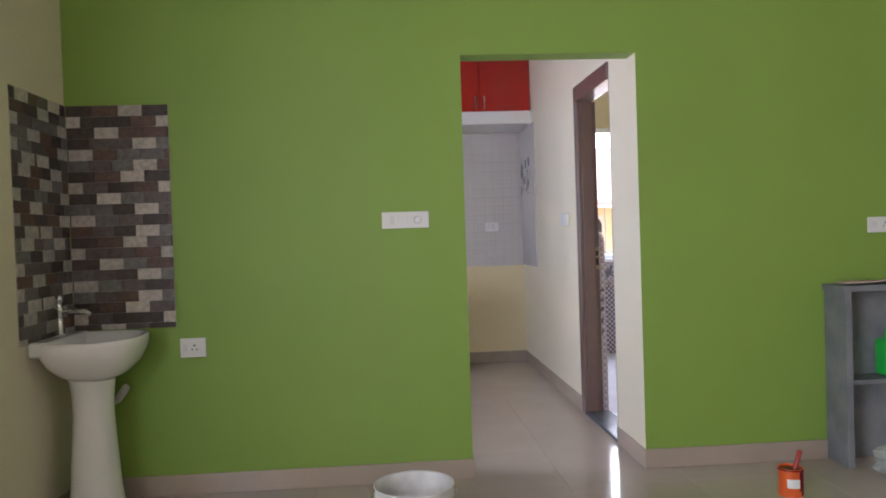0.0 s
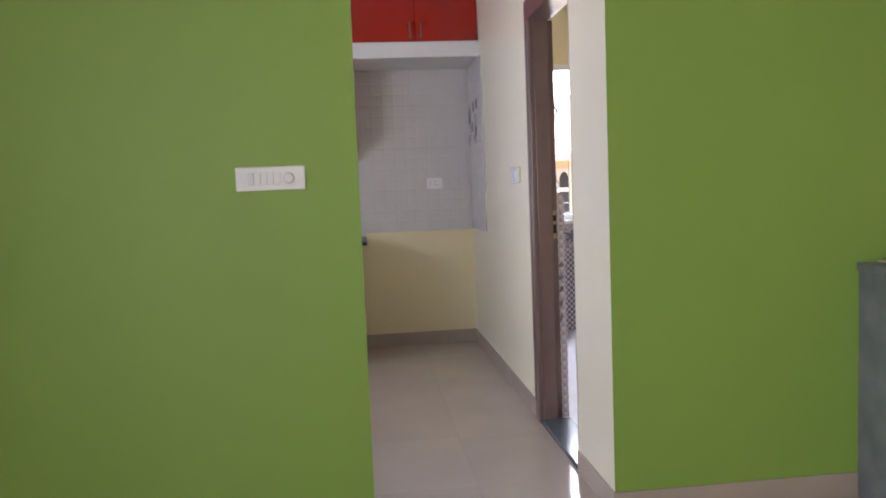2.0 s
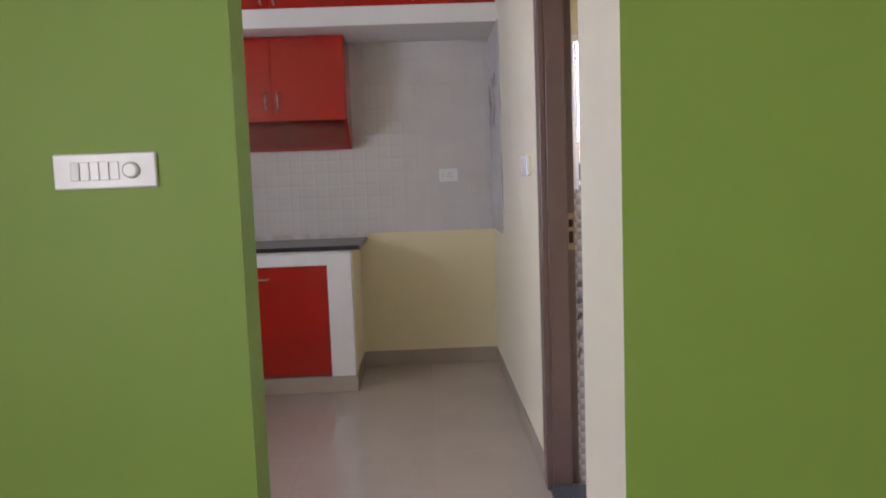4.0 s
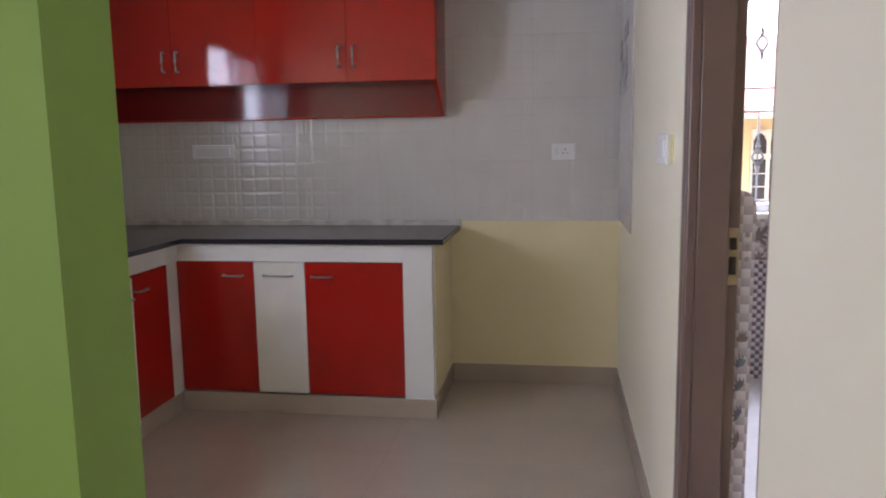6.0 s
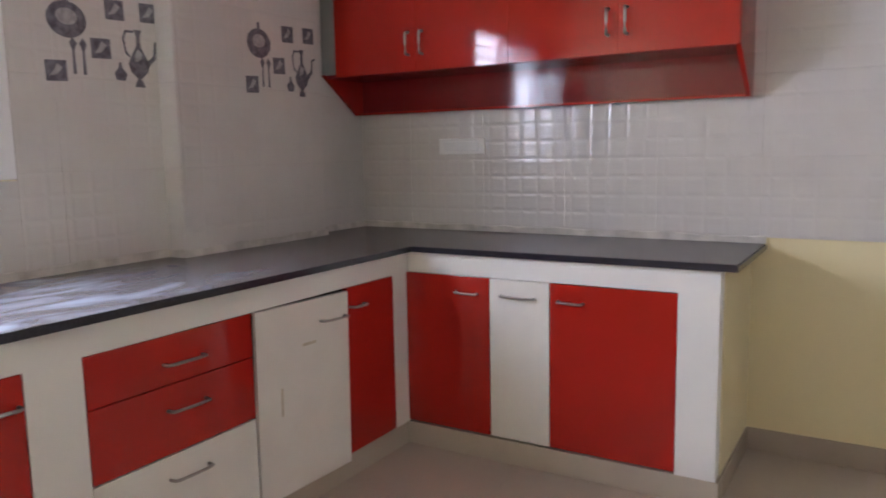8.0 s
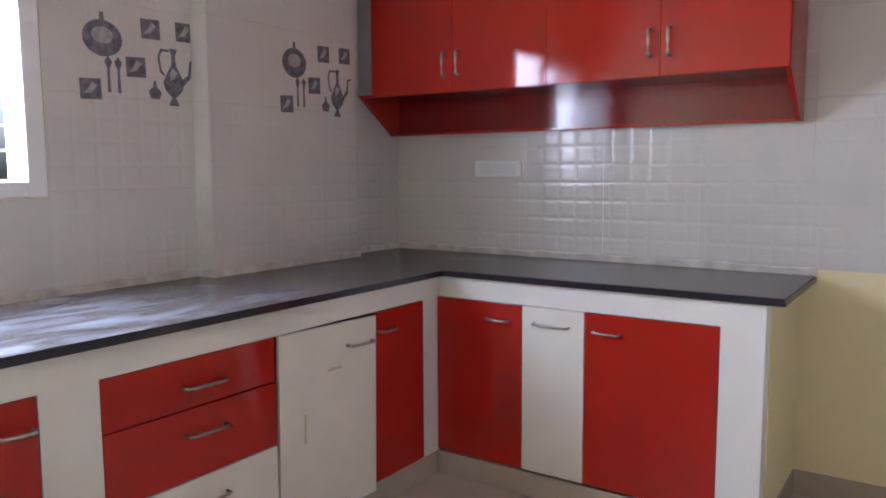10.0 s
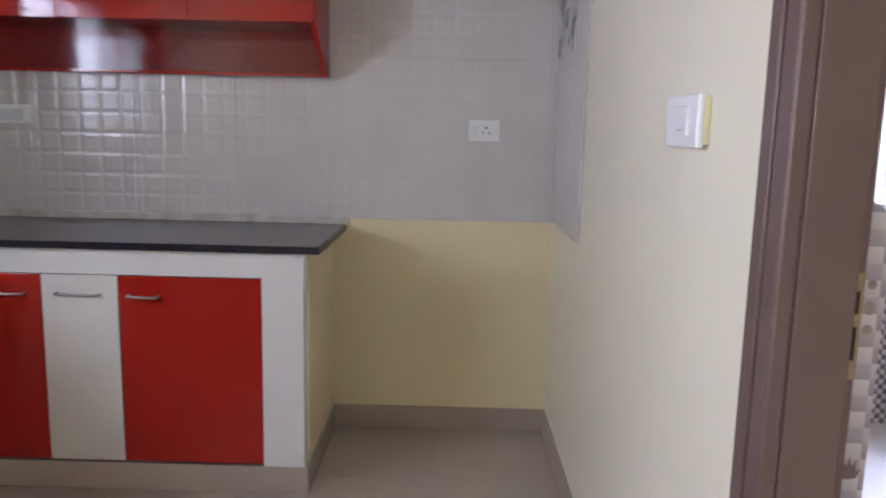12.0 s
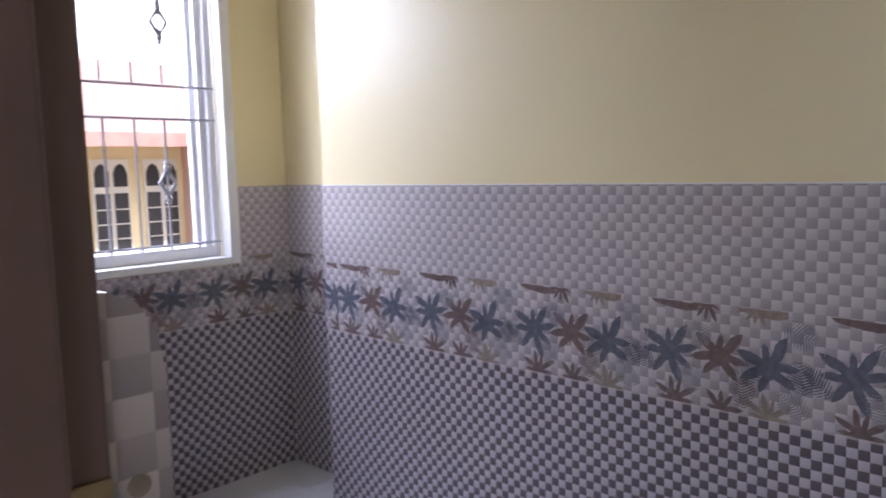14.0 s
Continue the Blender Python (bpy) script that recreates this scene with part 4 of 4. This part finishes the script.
DECOR = decor_meshes(0.415)
PRINTS = {"blue": PRINT_BLUE, "brown": PRINT_BROWN, "tan": PRINT_TAN, "grey": PRINT_FERN}


def decor_print(m, w_limit, parent):
    """The printed leaves of one border tile, a hair proud of the glaze."""
    for key, shapes in DECOR.items():
        bm = bmesh.new()
        for level, pts in shapes:
            pts = cut(pts, 0, w_limit - 0.001, True)
            if len(pts) > 2:
                bm.faces.new([bm.verts.new(m @ Vector((x, -0.0006 - 0.00014 * level, z))) for x, z in pts])
        if not bm.faces:
            bm.free()
            continue
        finish("leaf_print", bm, PRINTS[key], parent)


def kettle_motif(m, parent):
    """Grey printed kitchen motifs on one decor tile, 0.45 wide and 0.33 high."""
    def flat(pts, mat_key, lift=0.0):
        shapes.setdefault(mat_key, []).append((pts, lift))

    def disc(x, z, rx, rz, n=20):
        return [(x + rx * math.cos(2 * math.pi * i / n), z + rz * math.sin(2 * math.pi * i / n)) for i in range(n)]

    shapes = {}
    flat(disc(0.06, 0.212, 0.074, 0.062), "dark")
    flat(disc(0.06, 0.222, 0.040, 0.028), "light", 0.0004)
    flat([(0.05, 0.268), (0.07, 0.268), (0.067, 0.30), (0.053, 0.30)], "dark")
    for x, z in ((0.21, 0.232), (0.355, 0.24), (0.145, 0.09), (-0.03, 0.0)):
        flat([(x, z), (x + 0.078, z + 0.003), (x + 0.076, z + 0.074), (x - 0.002, z + 0.07)], "dark")
        flat([(x + 0.012, z + 0.018), (x + 0.04, z + 0.024), (x + 0.062, z + 0.05), (x + 0.042, z + 0.062), (x + 0.03, z + 0.04)], "light", 0.0004)
    for x in (0.07, 0.108):
        flat([(x, 0.03), (x + 0.014, 0.03), (x + 0.011, 0.11), (x + 0.022, 0.135), (x + 0.006, 0.155), (x - 0.008, 0.135), (x + 0.002, 0.11)], "dark")
    flat([(0.24, 0.02), (0.275, 0.02), (0.285, 0.045), (0.265, 0.065), (0.262, 0.085), (0.252, 0.085), (0.25, 0.065), (0.23, 0.045)], "dark")
    # kettle: foot, belly, neck, spout and looped handle
    flat([(0.315, 0.0), (0.36, 0.0), (0.355, 0.015), (0.345, 0.03), (0.375, 0.055), (0.385, 0.085), (0.37, 0.115), (0.35, 0.15), (0.348, 0.185), (0.358, 0.21), (0.322, 0.21), (0.332, 0.185), (0.33, 0.15), (0.308, 0.115), (0.293, 0.085), (0.302, 0.055), (0.33, 0.03), (0.32, 0.015)], "dark")
    flat([(0.38, 0.075), (0.415, 0.11), (0.42, 0.165), (0.44, 0.172), (0.44, 0.18), (0.41, 0.172), (0.403, 0.12), (0.378, 0.10)], "dark")
    flat([(0.322, 0.205), (0.285, 0.205), (0.272, 0.175), (0.28, 0.12), (0.30, 0.105), (0.302, 0.112), (0.288, 0.13), (0.282, 0.172), (0.291, 0.195), (0.322, 0.197)], "dark")
    flat([(0.322, 0.09), (0.345, 0.10), (0.355, 0.125), (0.335, 0.14), (0.322, 0.12)], "light", 0.0004)
    for key, ss in shapes.items():
        bm = bmesh.new()
        for pts, lift in ss:
            bm.faces.new([bm.verts.new(m @ Vector((x, -0.0006 - lift, z))) for x, z in pts])
        finish("kettle_print", bm, PRINT_GREY if key == "dark" else PRINT_LIGHT, parent)


# ---- pieces: wall and floor tiles ----
_mesh_cache = {}


def piece(name, w, d, h, mat, parent, x, y, z, bevel=0.0015):
    """One tile w x d x h with its low corner at (x, y, z); alike pieces share one mesh."""
    key = (name, round(w, 3), round(d, 3), round(h, 3), mat.name)
    if key not in _mesh_cache:
        bm = bmesh.new()
        add_box(bm, 0, w, 0, d, 0, h)
        if bevel:
            bmesh.ops.bevel(bm, geom=list(bm.edges), offset=bevel, segments=1, affect="EDGES")
        me = bpy.data.meshes.new(name)
        bm.to_mesh(me)
        bm.free()
        me.materials.append(mat)
        _mesh_cache[key] = me
    ob = new(name, _mesh_cache[key])
    ob.parent = parent
    ob.location = Vector((x, y, z)) - parent.location
    return ob


def spans(a, b, step, phase=0.0):
    """Cuts of a run from a to b on a grid of that step."""
    k = math.floor((a - phase) / step)
    out = []
    while phase + k * step < b - 1e-6:
        lo_, hi_ = max(a, phase + k * step), min(b, phase + (k + 1) * step)
        if hi_ - lo_ > 0.004:
            out.append((lo_, hi_))
        k += 1
    return out


G = 0.0005
TW, TH = 0.421, 0.326
rows = [(0.904, 1.2298), (1.2298, 1.5556), (1.5556, 1.8814), (1.8814, 2.15)]
ktn = structure(box("tiling_back", (XK, 0.0, YB - 0.003, YB, 0.904, 2.15), GROUT), "glossy off-white embossed wall tiles behind the worktop", "wall tiles")
ktw = structure(boxes("tiling_side", [(XK, XK + 0.003, 1.414, 1.998, 0.904, 2.15), (-2.786, -2.783, 1.998, 2.832, 0.904, 2.15), (XK, XK + 0.003, 2.832, YB - 0.008, 0.904, 2.15),
                                      (XK, XK + 0.003, 0.14, 1.414, 0.904, 1.206), (XK + 0.003, -2.783, 1.995, 1.998, 0.904, 2.15)], GROUT), "glossy off-white embossed wall tiles beside the window", "wall tiles")
kte = structure(box("tiling_niche", (-0.003, 0.0, 2.625, YB - 0.008, 0.91, 2.15), GROUT), "glossy off-white embossed wall tiles on the passage wall", "wall tiles")
for z0, z1 in rows:
    for x0, x1 in spans(XK, 0.0, TW, -0.457):
        piece("tile", x1 - x0 - G, 0.006, z1 - z0 - G, KTILE_X, ktn, x0, YB - 0.008, z0, 0.0005)
    for y0, y1 in spans(2.625, YB - 0.008, TW, YB):
        piece("tile", 0.006, y1 - y0 - G, z1 - z0 - G, KTILE_Y, kte, -0.008, y0, z0 if z0 > 0.91 else 0.912, 0.0005)
    for a, b, xf, ph in ((1.414, 1.998, XK + 0.002, 1.57), (1.998, 2.832, -2.784, 2.41), (2.832, YB - 0.008, XK + 0.002, YB)):
        for y0, y1 in spans(a, b, TW, ph):
            piece("tile", 0.006, y1 - y0 - G, z1 - z0 - G, KTILE_Y, ktw, xf, y0, z0, 0.0005)
for z0, z1 in rows:
    piece("tile", 0.094, 0.006, z1 - z0 - G, KTILE_X, ktw, XK + 0.008, 1.990, z0, 0.0005)
for y0, y1 in spans(0.14, 1.414, TW, 1.57):
    piece("tile", 0.006, y1 - y0 - G, 1.206 - 0.904, KTILE_Y, ktw, XK + 0.002, y0, 0.904, 0.0005)
for xf, y0, wide in ((XK + 0.008, 1.57, 1.0), (-2.778, 2.385, 0.95)):
    kettle_motif(Matrix.Translation((xf, y0, 1.535)) @ Matrix.Rotation(radians(90), 4, "Z") @ Matrix.Diagonal((wide, 1, 1, 1)), ktw)
kettle_motif(Matrix.Translation((-0.008, YB - 0.02, 1.56)) @ Matrix.Rotation(radians(-90), 4, "Z"), kte)

# bathroom dado: two dark checker rows, a leaf border, one light row
BW = 0.415


def dado(wall_ob, along_x, a, b, at, face, phase, prints=True, hole=None):
    low, up = (BT_LOW_X, BT_UP_X) if along_x else (BT_LOW_Y, BT_UP_Y)
    for u0, u1 in spans(a, b, BW, phase):
        for z0, z1, mt in ((0.0, 0.30, low), (0.30, 0.602, low), (0.602, 0.664, low), (0.664, 0.903, up), (0.903, 1.204, up)):
            if hole and z1 > hole[2] and u0 < hole[1] and u1 > hole[0]:
                cuts = [(u0, hole[0])] if u0 < hole[0] else []
                cuts += [(hole[1], u1)] if u1 > hole[1] else []
                if z0 < hole[2] - 0.02:
                    cuts.append((max(u0, hole[0]), min(u1, hole[1]), hole[2]))
            else:
                cuts = [(u0, u1)]
            for c in cuts:
                g = 0.001 if (z0, z1) not in ((0.602, 0.664),) else 0.0
                hgt = (c[2] if len(c) > 2 else z1) - z0 - g
                if c[1] - c[0] < 0.006:
                    continue
                if along_x:
                    piece("tile", c[1] - c[0] - G, 0.006, hgt, mt, wall_ob, c[0], at, z0, 0.0)
                else:
                    piece("tile", 0.006, c[1] - c[0] - G, hgt, mt, wall_ob, at, c[0], z0, 0.0)
        if prints:
            w = u1 - u0
            if along_x:
                decor_print(Matrix.Translation((u0, at - 0.0002, 0)), w, wall_ob)
            else:
                decor_print(Matrix.Translation((at - 0.0002, u1, 0)) @ Matrix.Rotation(radians(-90), 4, "Z"), w, wall_ob)


bt_e = structure(box("tiling_bath_east", (BX - 0.002, BX, 0.31, BYR, 0, 1.2), GROUT), "grey checker bathroom tiles with a printed leaf border", "wall tiles")
bt_r = structure(box("tiling_bath_recess", (BXR - 0.002, BXR, BYR + 0.0, BY - 0.008, 0, 1.2), GROUT), "grey checker bathroom tiles in the wall recess", "wall tiles")
bt_n = structure(box("tiling_bath_north", (0.15, BXR - 0.008, BY - 0.002, BY, 0, 0.88), GROUT), "grey checker bathroom tiles under the window", "wall tiles")
dado(bt_e, False, 0.31, BYR, BX - 0.007, -1, 2.123)
dado(bt_r, False, BYR, BY - 0.008, BXR - 0.007, -1, BYR + 0.03)
dado(bt_n, True, 0.15, BXR - 0.008, BY - 0.007, -1, BXR - 0.008, True, (BW0, BW1, BWZ0 - 0.002))
box("tile_trim", (BX - 0.009, BX, 0.31, BYR, 1.2035, 1.2065), UPVC, bt_e)

# stone strip tiles round the basin
sp_n = structure(box("splashback_north", (XL + 0.006, -2.299, -0.003, 0, 0.816, 1.887), GROUT), "brown and ivory stone strip splashback on the green wall", "wall tiles")
sp_w = structure(box("splashback_west", (XL, XL + 0.003, -0.53, -0.003, 0.816, 1.887), GROUT), "brown and ivory stone strip splashback on the cream wall", "wall tiles")
rnd = random.Random(7)
SH = 0.0522
STRIP = 0.112
# where the ivory strips begin, row by row from the top, as a share of each panel; the print repeats every six rows
IVORY_N = [(0.51,), (-0.10, 0.88), (0.27,), (0.64,), (0.01,), (0.64,)]
IVORY_W = [(0.08, 0.66), (0.45,), (-0.1, 0.82), (0.26,), (-0.12, 0.80), (0.16, 0.42)]


def strip_row(a, b, starts):
    """Cuts of one row from a to b: (from, to, ivory)."""
    cuts, at = [], a
    for f in starts:
        lo_, hi_ = a + f * (b - a), a + f * (b - a) + STRIP
        while at < lo_ - 0.004:
            n = max(1, round((lo_ - at) / STRIP))
            cuts.append((at, at + (lo_ - at) / n, False))
            at += (lo_ - at) / n
        cuts.append((max(lo_, a), min(hi_, b), True))
        at = min(hi_, b)
    while at < b - 0.004:
        cuts.append((at, min(at + STRIP, b), False))
        at = min(at + STRIP, b)
    return cuts


for r in range(21):
    z1 = 1.887 - r * SH
    z0 = max(z1 - SH, 0.816)
    for k, (x0, x1, pale) in enumerate(strip_row(XL + 0.008, -2.299, IVORY_N[r % 6])):
        mt = STONE[4] if pale else STONE[2] if r % 6 == 4 and k == 1 else STONE[(r * 2 + k * 3) % 4] if rnd.random() < 0.6 else rnd.choice(STONE[:4])
        piece("strip", x1 - x0 - 0.001, 0.005 + 0.003 * rnd.randint(0, 1), z1 - z0 - 0.001, mt, sp_n, x0, -0.0075, z0, 0.0008)
    for y0, y1, pale in strip_row(-0.53, -0.008, IVORY_W[r % 6]):
        mt = STONE[4] if pale else rnd.choice(STONE[:4])
        piece("strip", 0.005 + 0.003 * rnd.randint(0, 1), y1 - y0 - 0.001, z1 - z0 - 0.001, mt, sp_w, XL + 0.0005, y0, z0, 0.0008)

# floor tiles
for y0, y1 in spans(-5.99, 0.0, 0.6, -0.2):
    for x0, x1 in spans(XL + 0.01, 3.59, 0.6, -0.45):
        piece("floor_tile", x1 - x0 - 0.0005, y1 - y0 - 0.0005, 0.006, FLOOR_TILE, floor, x0, y0, -0.006, 0.0006)
for y0, y1 in spans(0.0, YB, 0.6, -0.2):
    for x0, x1 in spans(OPEN_L if y0 < T and y1 <= T else XK, 0.0, 0.6, -0.45):
        piece("floor_tile", x1 - x0 - 0.0005, y1 - y0 - 0.0005, 0.006, FLOOR_TILE, floor, x0, y0, -0.006, 0.0006)
for y0, y1 in spans(0.30, BY, 0.3, BY):
    for x0, x1 in spans(0.15, BXR, 0.3, 0.15):
        piece("floor_tile", x1 - x0 - 0.0007, y1 - y0 - 0.0007, 0.006, BATH_FLOOR, floor, x0, y0, -0.006, 0.0)
